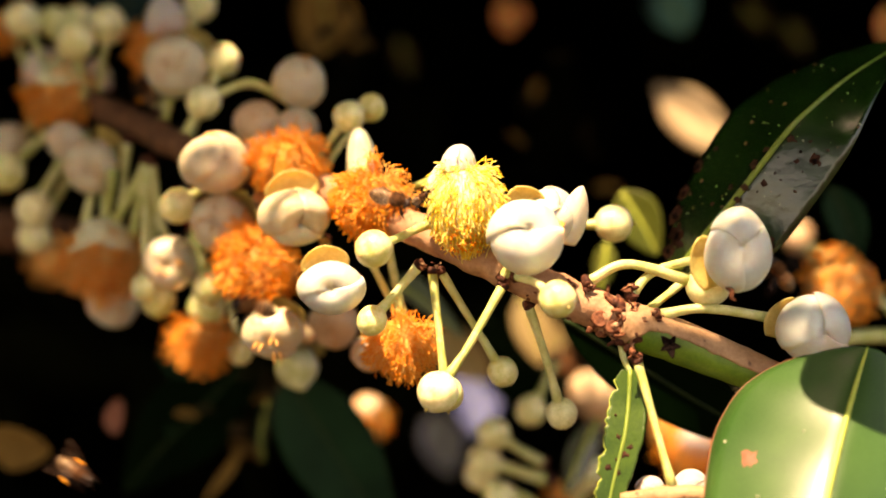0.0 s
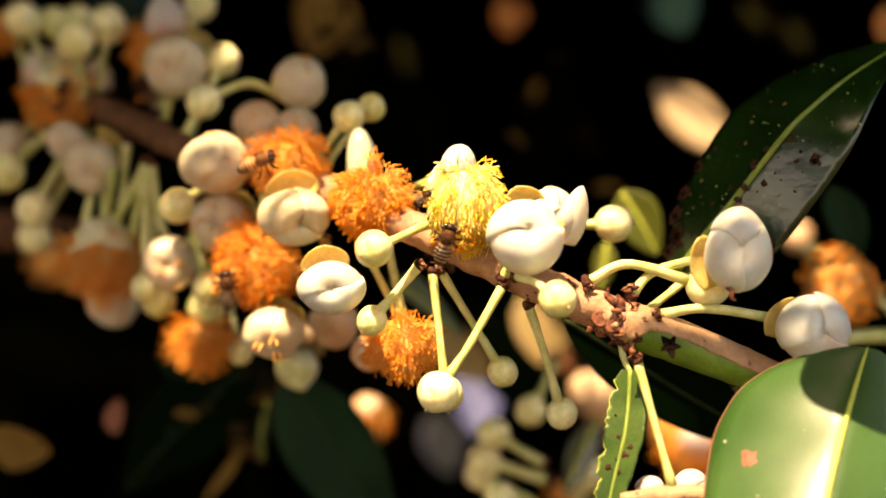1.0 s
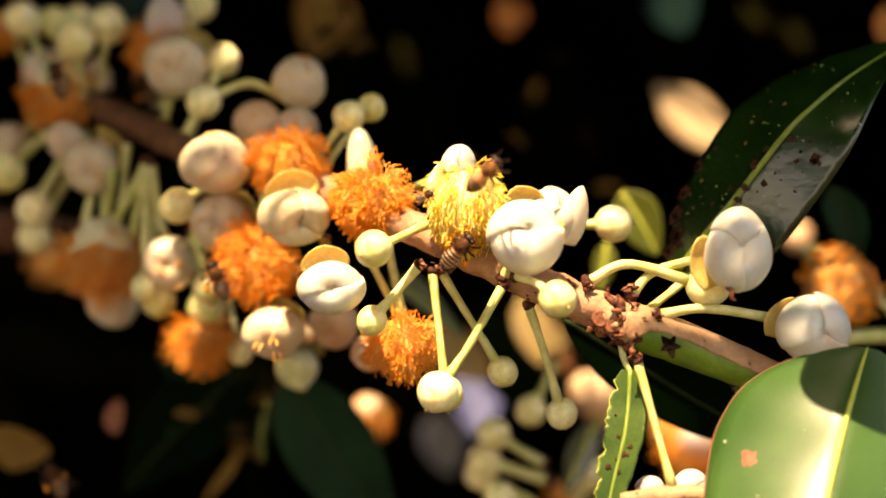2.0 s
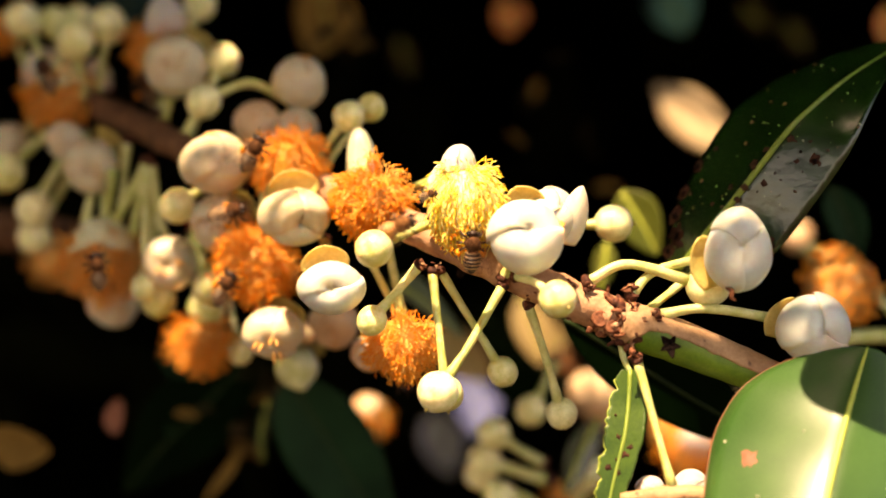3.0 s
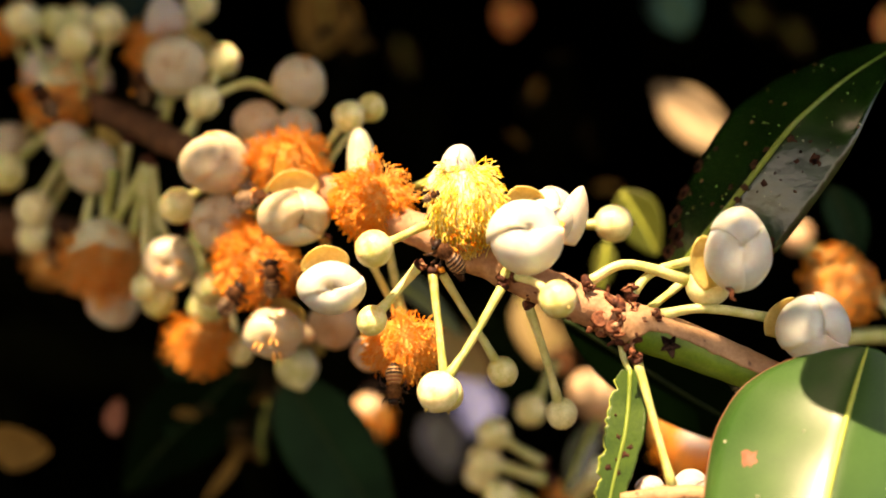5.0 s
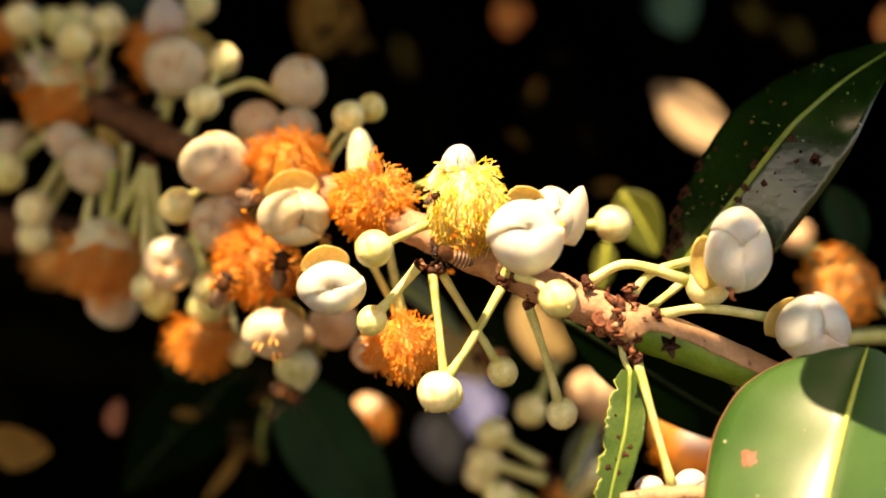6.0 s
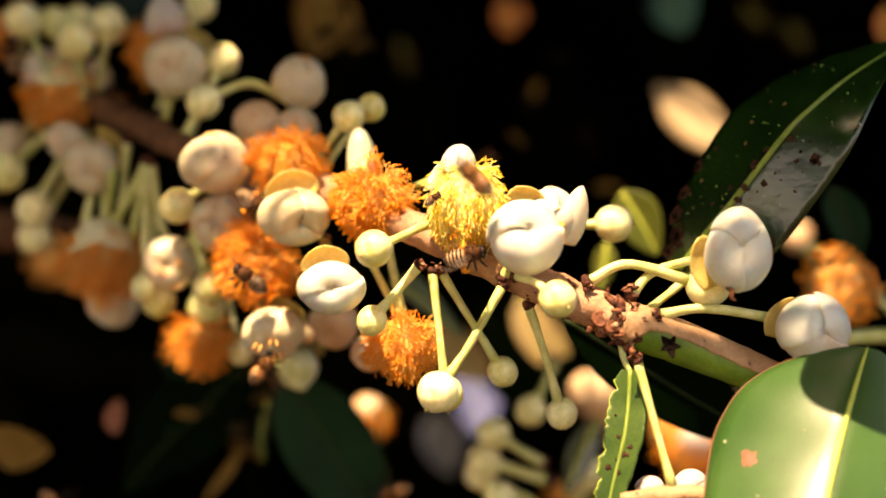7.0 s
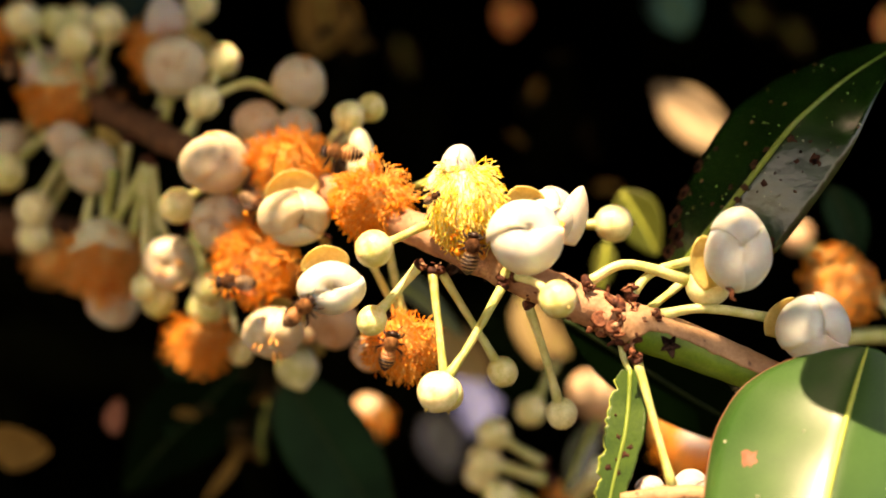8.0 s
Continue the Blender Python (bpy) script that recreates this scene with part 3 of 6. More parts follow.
def backdrop():
    """Foliage shell, coloured near black to stand for shade, that closes the crown behind, beside and above, open
    towards the viewer.
    """
    def f(u, v):
        a = u * 2.0
        e = v * 1.62
        d = Vector((math.sin(a) * math.cos(e), math.cos(a) * math.cos(e), math.sin(e)))
        q = 1 + 0.10 * noise.noise(d * 4) + 0.05 * noise.noise(d * 12)
        return Vector((0, 0.75, 0.02)) + Vector((d.x * 1.7, max(d.y, -0.10) * 2.4, d.z * 2.05)) * q
    rnd = random.Random(21)
    out = []
    for i in range(2600):
        p = f(rnd.uniform(-1, 1), rnd.uniform(0.0, 1.0) ** 0.8)
        mid = p - Vector((0, 0.75, 0.9))
        p = p + mid.normalized() * rnd.choice((-0.03, 0.06))
        d = Vector((rnd.gauss(0, 1), rnd.gauss(0, 1), rnd.gauss(-0.4, 0.8))).normalized()
        a, b, _ = basis(d, (rnd.random(), rnd.random(), rnd.random()))
        ln, w = rnd.uniform(0.08, 0.15), rnd.uniform(0.02, 0.035)
        out.append(([p, p + d * ln * 0.4 + a * w + b * w * 0.3, p + d * ln, p + d * ln * 0.4 - a * w + b * w * 0.3, p + d * ln * 0.5 - b * w * 0.2],
                    [(0, 1, 4), (1, 2, 4), (2, 3, 4), (3, 0, 4), (0, 3, 2, 1)]))
    # Shade on the shell's leaves comes from their blackened colour.
    leaves = new("foliage", as_mesh("foliage", join(*out), SHADOWLEAF))
    tagged(leaves, "leaves on the crown shell, coloured near black for shade", "foliage", kind="stuff")
    ob = new("backdrop", as_mesh("backdrop", sheet(f, 60, 40, 0.03), DEEPSHADE))
    tagged(ob, "foliage shell coloured near black for shade, closing the crown behind", "foliage", kind="structure")


def shade_leaves():
    rnd = random.Random(11)
    out = []
    for i in range(420):
        y = rnd.uniform(0.95, 2.6)
        s = y * 0.32
        c = Vector((rnd.uniform(-s, s), y, 1.5 + rnd.uniform(-s * 0.7, s * 0.7)))
        d = Vector((rnd.gauss(0, 1), rnd.gauss(0, 0.6), rnd.gauss(-0.4, 1))).normalized()
        x, yy, z = basis(d, (rnd.random(), rnd.random(), rnd.random()))
        ln, w = rnd.uniform(0.09, 0.15), rnd.uniform(0.02, 0.032)

        def f(u, v):
            k = math.sin(math.pi * min(0.99, 0.02 + 0.97 * v)) ** 0.8
            return c + d * ln * (v - 0.5) + x * u * w * k + yy * (abs(u) * w * 0.2 - ln * 0.3 * (v - 0.5) ** 2)
        out.append(sheet(f, 5, 7, 0.0005))
    # Blackened colour again gives these leaves their shade.
    ob = new("foliage", as_mesh("foliage", join(*out), SHADOWLEAF))
    tagged(ob, "leaves deep in the crown, coloured near black for shade", "foliage", kind="stuff")


def crown_overhead():
    """Unseen leafy twigs placed to shade the branch from the sun, with the gaps through which it shines."""
    rnd = random.Random(5)
    x, y, z = basis(SUN)
    gaps = []
    # Gaps are set wherever direct sun is wanted, flying bees included.
    for place, wide in ((P(5.4, -5.0, 12.2), 15), (P(18.9, -15.0, 2.8), 11), (P(26.3, 0.0, 8.3), 9), (P(26.3, -22.0, -11.5), 6), (P(-1.2, -10.0, -33.6), 7), (P(-16.2, -10.0, -0.0), 7),
                        (P(-16.8, 0.0, -17.2), 5), (P(-26.8, 0.0, -9.4), 9), (P(-10.6, 14.0, -21.6), 10), (P(-16.6, 15.0, 13.4), 7), (P(-43.3, 32.0, -20.8), 4), (P(-0.5, 7.0, 1.5), 9),
                        (P(13.1, 2.0, -4.6), 8), (P(-9.4, 2.0, -10.1), 6), (P(7.5, -3.0, -21.4), 5), (P(-27.6, 12.0, 8.5), 4), (P(-39.3, 33.0, 21.8), 6), (P(-48.2, 40.0, -3.5), 8), (P(-66.1, 64.0, -24.3), 6), (P(-43.8, 32.0, -21.5), 5), (P(109.8, 80.0, -6.1), 5), (P(42.6, 24.0, 7.0), 6), (P(66.6, -20.0, 2.7), 1.9), (P(85.3, -13.0, -15.7), 1.9),
                        (P(77.9, -18.0, -32.5), 6), (P(72.5, -23.0, -40.6), 8), (P(66.0, -28.0, -49.8), 8), (P(79.7, -23.0, -39.3), 10), (P(83.8, -29.0, -44.6), 10), (P(75.3, -30.0, -49.6), 12), (P(82.7, -35.0, -52.8), 12), (P(95.7, -33.0, -50.5), 12), (P(85.4, -20.0, -31.8), 7), (P(63.1, -31.0, -55.2), 8), (P(89.9, -37.0, -55.1), 10),
                        (P(95.2, 270.0, 47.4), 11), (P(125.6, 240.0, 5.8), 11), (P(47.9, 190.0, -43.8), 6), (P(80.6, 215.0, -58.9), 15), (P(-20.9, 132.0, -50.4), 7),
                        (P(28.7, 200.0, -28.3), 11), (P(56.0, 100.0, 9.6), 9), (P(-94.5, 77.0, -4.5), 3), (P(-85.6, 100.0, 57.4), 3.2), (P(-92.2, 20.0, -55.1), 9), (P(51.6, 20.0, 10.0), 4), (P(57.5, 0.0, 13.1), 4), (P(-2.0, -12.0, 28.0), 5), (P(-6.0, -5.0, 37.0), 5), (P(54.0, -9.0, -54.4), 9), (P(13.6, 320.0, -56.5), 8), (P(13.8, 105.0, -56.4), 4)):
        q = place - MID
        gaps.append((q.dot(x), q.dot(y), wide * 0.001))
    gaps = np.array(gaps)
    sv = np.repeat(np.linspace(-0.5, 0.5, 15), 7)
    su = np.tile(np.linspace(-1.0, 1.0, 7), 15) * np.sin(math.pi * np.clip(sv + 0.5, 0.02, 0.98)) ** 0.7
    out = []
    tries = 0
    while len(out) < 6800 and tries < 60000:
        tries += 1
        wide = 1.0 if tries < 12000 else 0.45
        c = MID + SUN * rnd.uniform(0.42, 0.75) + x * rnd.uniform(-0.45, 0.45) * wide + y * rnd.uniform(-0.45, 0.55) * wide
        d = (x * rnd.gauss(0, 1) + y * rnd.gauss(0, 1) + z * rnd.gauss(0, 0.4)).normalized()
        w = (x * rnd.gauss(0, 1) + y * rnd.gauss(0, 1) + z * rnd.gauss(0, 0.4))
        w = (w - d * w.dot(d)).normalized()
        h = d.cross(w)
        ln = rnd.uniform(0.05, 0.13) if tries < 12000 else rnd.uniform(0.02, 0.06)
        wd = ln * rnd.uniform(0.2, 0.3)
        clear = c.z > 1.66 and (c - Vector(EYE)).length > 0.2 and not (c.y > 0 and c.z < 1.6 + 0.3 * c.y)
        if clear:
            q = c - MID
            pa = q.dot(x) + sv * ln * d.dot(x) + su * wd * w.dot(x)
            pb = q.dot(y) + sv * ln * d.dot(y) + su * wd * w.dot(y)
            clear = not np.any((pa[:, None] - gaps[:, 0]) ** 2 + (pb[:, None] - gaps[:, 1]) ** 2 < gaps[:, 2] ** 2)
        if not clear:
            continue

        def f(u, v):
            k = math.sin(math.pi * min(0.99, 0.02 + 0.97 * v)) ** 0.7
            return c + d * ln * (v - 0.5) + w * u * wd * k + h * (abs(u) * wd * 0.25 - ln * 0.3 * (v - 0.5) ** 2)
        out.append(sheet(f, 5, 6, 0.0005))
    ob = new("foliage", as_mesh("foliage", join(*out), SHADOWLEAF))
    tagged(ob, "unseen near-black leaves overhead, placed to cast shade", "foliage", kind="stuff")


ground()
backdrop()
shade_leaves()
crown_overhead()


# ---- the flowering branch ----
def strip(pts, radii, a0, a1, n, seg, ragged, lift, seed):
    """Part of a rod's skin between two angles, with torn edges; lift: how far it stands proud."""
    line = spline(pts, n)
    frames = []
    x, y, z = basis(line[1] - line[0], (0, -1, 0))
    for i, p in enumerate(line):
        t = (line[min(i + 1, n - 1)] - line[max(i - 1, 0)]).normalized()
        x = (x - t * x.dot(t)).normalized()
        frames.append((p, x.copy(), t.cross(x)))

    def f(u, v):
        p, fx, fy = frames[min(n - 1, round(v * (n - 1)))]
        r = along(radii, v) + lift
        far = a1 + 1.5 * max(0.0, 1 - 5.5 * v)
        a = (a0 + far) / 2 + u * ((far - a0) / 2 + ragged * (noise.noise(Vector((v * 5, math.copysign(3, u), seed))) + 0.35 * noise.noise(Vector((v * 40, math.copysign(3, u), seed)))))
        r *= 1 + 0.05 * noise.noise(Vector((v * 30, a * 2, seed))) + 0.02 * abs(u) ** 4
        return p + (fx * math.cos(a) + fy * math.sin(a)) * r
    return sheet(f, seg, n, 0.0005)


def scale_cluster(ob, centre, size, count, seed, lean=(0, 0, 0), stem=None):
    """Brown shrivelled bud scales round a node; stem: the way of the wood and its radius in mm, where they lie on its skin."""
    rnd = random.Random(seed)
    for i in range(count):
        if stem:
            t = Vector(stem[0]).normalized()
            face = Vector((0, -1, 0.15))
            face = (face - t * face.dot(t)).normalized()
            over = t.cross(face)
            a = rnd.uniform(-1.5, 1.5)
            out = face * math.cos(a) + over * math.sin(a)
            q = Vector(centre) + t * rnd.gauss(0, 0.5) * size * 0.001 + out * stem[1] * 0.00098
            d = (out * 0.55 + t * rnd.uniform(-1, 1) + over * rnd.uniform(-0.6, 0.6)).normalized()
        else:
            d = (Vector((rnd.gauss(0, 1), rnd.gauss(-0.6, 0.7), rnd.gauss(0, 1))) + Vector(lean)).normalized()
            q = Vector(centre) + Vector((rnd.uniform(-1, 1), rnd.uniform(-0.3, 0.3), rnd.uniform(-1, 1))) * size * 0.0004
        side = d.cross(Vector((rnd.gauss(0, 1), rnd.gauss(0, 1), rnd.gauss(0, 1)))).normalized()
        up = d.cross(side)
        ln, w = size * 0.001 * rnd.uniform(0.3, 0.6), size * 0.001 * rnd.uniform(0.2, 0.36)

        def f(u, v):
            k = (1 - v) ** 0.6 + 0.05
            return q + d * ln * v + side * u * w * k + up * (w * 0.7 * u * u + ln * 0.35 * v * v)
        part("bud_scale", sheet(f, 5, 5, size * 0.00006), rnd.choice((REDSCAR, REDSCAR, REDSCAR, SCAR, SCAR, BARK)), ob, "shrivelled brown bud scale")


def star_scar(ob, centre, size):
    """A dark star-shaped scar of five curled lobes on the bark."""
    hub = Vector(centre)
    for i in range(5):
        a = 1.1 + i * 1.257
        d = Vector((math.cos(a), -0.12, math.sin(a))).normalized()
        s = Vector((-math.sin(a), 0.0, math.cos(a)))

        def f(u, v):
            w = 0.42 * (1 - v) ** 0.8 + 0.03
            return hub + (d * v + s * u * w + Vector((0, -0.25 * v * v - 0.12 * u * u, 0))) * size * 0.001 * (1.25 if i % 2 else 1.0)
        part("scar_lobe", sheet(f, 5, 6, 0.0002), ROT, ob, "dark curled scar lobe")


def branch():
    ob = thing("branch", P(44.7, -2.0, -18.1), "brown woody flowering branch with a peeling green patch", "branch")
    main = [P(-111.6, 120.0, 46.4), P(-85.7, 92.0, 34.7), P(-68.9, 72.0, 26.8), P(-33.1, 45.0, 16.4), P(-13.3, 22.0, 7.9), P(2.2, 10.0, 1.2), P(15.9, 4.0, -5.3), P(30.6, 0.0, -11.8), P(44.0, -2.0, -18.1)]
    k = 0.001
    part("old_wood", tube(main[:5], [4.07*k, 4.09*k, 4.25*k, 4.07*k], 22, 60, 0.16, 9), SHADEBARK, ob, "bark coloured darker for shade")
    part("flowering_wood", tube(main[3:], [4.29*k, 4.20*k, 4.47*k, 4.61*k, 4.74*k], 22, 70, 0.13, 3), BARK, ob, "rough brown bark")
    shoot = [P(43.3, -2.0, -17.7), P(50.7, -3.0, -20.3), P(64.1, -3.0, -25.5), P(81.9, -1.0, -32.7), P(100.6, 4.0, -40.2), P(126.6, 10.0, -49.6)]
    girth = [5.15*k, 5.15*k, 4.88*k, 4.07*k, 3.80*k, 3.80*k]
    part("young_wood", tube(shoot, girth, 22, 60, 0.05, 5), GREENBARK, ob, "green young wood")
    part("peeling_bark", strip(shoot, girth, -1.6, 1.42, 120, 25, 0.3, 0.0002, 4.0), PALEBARK, ob, "thin pale brown peeling bark")
    low = [P(-152.3, 150.0, 7.2), P(-125.6, 140.0, 5.0), P(-106.6, 130.0, 1.9), P(-81.1, 118.0, -4.9), P(-60.2, 110.0, -9.8)]
    part("side_twig", tube(low, [6.59*k, 6.15*k, 4.37*k, 1.65*k], 14, 30, 0.1, 8), SHADEBARK, ob, "side branch coloured dark for shade")
    way = P(50.6, -4.0, -20.3) - P(37.3, -1.0, -15.0)
    for seed, place in enumerate((P(39.7, -2.0, -16.2), P(43.2, -2.0, -17.6), P(46.2, -2.0, -18.8))):
        r = 4.88 * k
        part("node_ring", lathe(place, way, [(-0.0013, r * 0.97), (-0.0007, r * 1.05), (0.0, r * 1.02), (0.0006, r * 1.07), (0.0012, r * 0.97)], 26, 0.12, seed + 2.0), BARK, ob, "swollen scarred ring of bark")
    scale_cluster(ob, P(40.2, -2.0, -16.3), 4.2, 9, 3, stem=(way, 4.74))
    scale_cluster(ob, P(44.3, -2.0, -18.1), 4.2, 12, 4, stem=(way, 5.02))
    scale_cluster(ob, P(46.4, -2.0, -19.0), 3.0, 8, 14, stem=(way, 5.15))
    scale_cluster(ob, P(30.6, 0.0, -11.8), 2.0, 4, 15, stem=(way, 4.61))
    scale_cluster(ob, P(22.6, 2.0, -8.7), 1.6, 3, 16, stem=(way, 4.47))
    scale_cluster(ob, P(44.8, -11.0, -24.8), 2.6, 8, 5)
    scale_cluster(ob, P(44.1, -4.0, -10.1), 3.0, 14, 6, (2.2, -0.6, 1.8))
    scale_cluster(ob, P(-5.3, 3.0, -3.4), 2.2, 8, 7, (0, 0, -0.6))
    scale_cluster(ob, P(14.7, -1.0, -7.6), 2.2, 8, 8, (0, 0, -0.6))
    scale_cluster(ob, P(-1.2, 5.0, -4.0), 2.0, 6, 9, (0, 0, -0.6))
    scale_cluster(ob, P(34.1, -5.0, -9.0), 2.6, 12, 10, (1.8, -0.6, 2.0))
    scale_cluster(ob, P(50.2, -8.0, -15.9), 2.4, 12, 11, (2.6, -0.6, 0.4))
    scale_cluster(ob, P(19.8, -1.0, -12.7), 1.8, 5, 13)
    star_scar(ob, P(53.3, -10.6, -22.6), 2.5)
    for place, wide in ((P(37.2, -6.9, -16.4), 1.7), (P(40.1, -6.9, -18.3), 1.4), (P(43.0, -6.9, -18.8), 1.3)):
        w = wide * 0.001
        part("leaf_scar", lathe(place, (0.1, -1.0, 0.25), [(-0.0012, w * 1.25), (-0.0003, w * 1.2), (0.0002, w), (-0.0002, w * 0.75), (0.0001, w * 0.4), (0.0, w * 0.05)], 18, 0.16, wide), REDSCAR, ob, "round red-brown leaf scar")
    rnd = random.Random(31)
    way.normalize()
    for i in range(18):
        q = P(37.5, -2.0, -15.1).lerp(P(47.5, -2.0, -19.4), rnd.random())
        a = rnd.uniform(-1.4, 1.4)
        over = way.cross(Vector((0, -1, 0))).normalized()
        d = Vector((0, -1, 0)) * math.cos(a) + over * math.sin(a)
        part("bud_scar", ball(q + d * 4.88 * k, rnd.uniform(0.0008, 0.0017), d + way * rnd.uniform(-0.6, 0.6), rnd.uniform(0.5, 0.9), 12, 0.5, i * 1.7), REDSCAR if rnd.random() < 0.6 else SCAR, ob, "knobbly red-brown bud scar")

branch()

# ---- round buds ----
round_bud(P(-16.3, -8.0, -0.0), 4.47, P(-3.3, 5.0, 6.2), 0, 1.0)
round_bud(P(-1.2, -10.0, -33.6), 4.88, P(14.4, 0.0, -8.7), -1, 1.0)
round_bud(P(0.8, 0.0, -34.8), 4.20, P(-2.6, 6.0, -5.4), 0, 0.95)
round_bud(P(-17.1, 0.0, -17.2), 3.66, P(-5.8, 5.0, -4.0), 0, 1.1)
round_bud(P(14.8, 16.0, -30.4), 3.80, P(-0.6, 8.0, -5.4), 0, 0.95)
round_bud(P(29.4, 16.0, -40.8), 3.93, P(20.7, 5.0, -13.6), 1, 1.0)
round_bud(P(26.3, -22.0, -11.5), 4.34, P(17.1, -8.0, -6.3), 1, 1.0)
round_bud(P(43.0, 25.0, 6.4), 4.74, P(25.1, 25.0, 5.8), 0, 1.1)
round_bud(P(63.6, 0.0, -8.7), 5.29, P(34.5, -3.0, -7.9), 0, 1.15, via=P(44.0, -2.0, -3.6))
round_bud(P(-24.7, 45.0, 34.7), 4.14, P(-36.1, 45.0, 17.9), 1, 1.0)
round_bud(P(-19.1, 55.0, 37.6), 3.76, P(-33.3, 48.0, 18.0), 1, 1.0)
round_bud(P(-71.2, 60.0, 11.5), 4.71, P(-58.3, 60.0, 21.4), 0, 1.1)
round_bud(P(-62.2, 90.0, 53.4), 4.64, P(-71.4, 80.0, 30.0), 0, 1.1)
round_bud(P(-66.1, 75.0, 40.7), 4.83, P(-72.3, 75.0, 29.8), 0, 1.2)
round_bud(P(-99.0, 115.0, 66.0), 5.67, P(-101.5, 110.0, 43.2), 0, 1.2)
round_bud(P(-106.8, 105.0, 60.4), 5.58, P(-104.5, 108.0, 43.0), 0, 1.2)
round_bud(P(-117.7, 130.0, 68.5), 4.78, P(-109.9, 120.0, 45.6), 0, 1.2)
round_bud(P(-110.3, 130.0, 69.3), 4.44, P(-108.3, 120.0, 45.6), 0, 1.2)
round_bud(P(-126.1, 125.0, 68.8), 5.42, P(-113.3, 120.0, 45.6), 0, 1.2)
round_bud(P(-72.6, 120.0, 72.8), 5.04, P(-82.0, 100.0, 39.2), 0, 1.2)
round_bud(P(-118.8, 105.0, 11.6), 5.25, P(-108.2, 110.0, 31.6), 0, 1.5)
round_bud(P(-120.7, 115.0, 3.5), 5.00, P(-104.9, 110.0, 29.9), 0, 1.3)
round_bud(P(-127.0, 105.0, 22.3), 5.58, P(-114.8, 110.0, 34.9), 0, 1.3)
round_bud(P(-81.3, 70.0, -10.4), 4.17, P(-82.7, 80.0, 24.5), 0, 1.2)
round_bud(P(-78.6, 75.0, -13.9), 4.99, P(-82.1, 80.0, 24.5), 0, 1.2)
round_bud(P(-62.9, 60.0, -10.5), 4.55, P(-67.8, 70.0, 6.3), 0, 1.2)
round_bud(P(-64.8, 70.0, -16.1), 5.25, P(-69.2, 75.0, 4.8), 0, 1.2)
round_bud(P(-56.0, 75.0, -27.9), 4.05, P(-59.9, 75.0, -12.3), 0, 1.2)
round_bud(P(25.4, 100.0, -46.5), 4.55, P(33.2, 110.0, -32.9), 0, 1.2)
round_bud(P(14.5, 100.0, -53.2), 4.72, P(29.1, 110.0, -62.7), 0, 1.3)
round_bud(P(12.2, 110.0, -61.9), 4.96, P(31.0, 115.0, -68.2), 0, 1.6)
round_bud(P(11.1, 120.0, -67.1), 4.71, P(29.6, 120.0, -77.2), 0, 1.3)
round_bud(P(17.0, 120.0, -73.8), 5.04, P(32.9, 120.0, -80.5), 0, 1.3)
round_bud(P(43.9, 140.0, -68.9), 5.90, P(39.2, 140.0, -83.1), 0, 1.3)

# ---- white buds ----
white_bud(P(19.3, -12.0, 2.8), 8.95, (0.12, -0.93, 0.30), P(14.4, 0.0, -6.9), 0, 2, 0.42, 0, seed=1.0, spin=1.35, step=0.05, flat=1.02)
torn_bud = white_bud(P(25.9, 8.0, 7.9), 7.16, (0.45, -0.80, 0.40), P(16.1, 12.0, 1.5), 0, 3, 0.16, 0, seed=2.2, step=0.05, spin=0.3,
          cups=((P(29.6, 6.0, 1.2), P(33.5, 3.0, 14.7), 3.55, "petal"), (P(21.3, 4.0, 7.2), P(16.5, 2.0, 15.4), 4.39, "sepal")))
part("dry_stamens", join(tube([P(26.9, -8.0, 4.9), P(27.6, -9.0, 6.0), P(28.2, -9.0, 5.2)], [0.0006, 0.0008, 0.0004], 7, 8, 0.3, 2), tube([P(26.7, -8.0, 5.7), P(27.6, -10.0, 5.0), P(28.6, -9.0, 6.0)], [0.0005, 0.0007, 0.0003], 7, 8, 0.3, 5)), ORANGEPETAL, torn_bud, "shrivelled orange stamens")
egg_bud = white_bud(P(69.1, -12.0, 0.1), 7.94, (0.05, -0.97, 0.08), P(44.6, -3.0, -11.3), 0, 3, 0.16, 0, 3.4, seed=3.1, lift=0.08, step=0.035, via=P(51.6, 0.0, -5.0), spin=1.35, flat=1.29, taper=0.24,
          cups=((P(64.6, -8.0, -8.7), P(60.3, -10.0, 4.1), 4.00, "sepal"),))
part("dry_style", tube([P(66.4, -14.0, -8.8), P(67.2, -16.0, -10.0), P(66.9, -16.0, -11.2), P(68.0, -16.0, -11.9)], [0.0007, 0.0006, 0.0003], 7, 10, 0.3, 4), REDSCAR, egg_bud, "shrivelled red-brown style")
white_bud(P(87.9, -6.0, -18.9), 8.84, (0.12, -0.97, -0.10), P(51.1, -5.0, -15.7), 0, 3, 0.10, 0, 1.9, seed=4.3, lift=0.0, step=0.04, spin=0.3, via=P(63.5, -6.0, -14.1), flat=0.97, taper=0.08,
          cups=((P(80.0, -3.0, -21.4), P(83.8, -6.0, -10.7), 4.03, "sepal"),))
white_bud(P(-37.3, 25.0, 8.0), 9.25, (0.32, -0.78, -0.38), P(-33.1, 45.0, 14.9), 0, 3, 0.50, 0, 1.57, seed=5.2, lift=0.08, skin=WARMPETAL, step=0.05, flat=0.80, spin=0.3,
          cups=((P(-37.8, 32.0, 12.4), P(-39.7, 30.0, 20.8), 5.77, "sepal"), ))
white_bud(P(-27.1, 5.0, -9.4), 8.35, (0.08, -0.95, -0.05), P(-30.3, 35.0, 2.3), 0, 2, 0.42, 0, 1.57, seed=6.4, lift=0.08, flat=0.79, spin=1.65,
          cups=((P(-28.3, 12.0, -6.1), P(-29.9, 10.0, 1.5), 5.00, "sepal"), ))
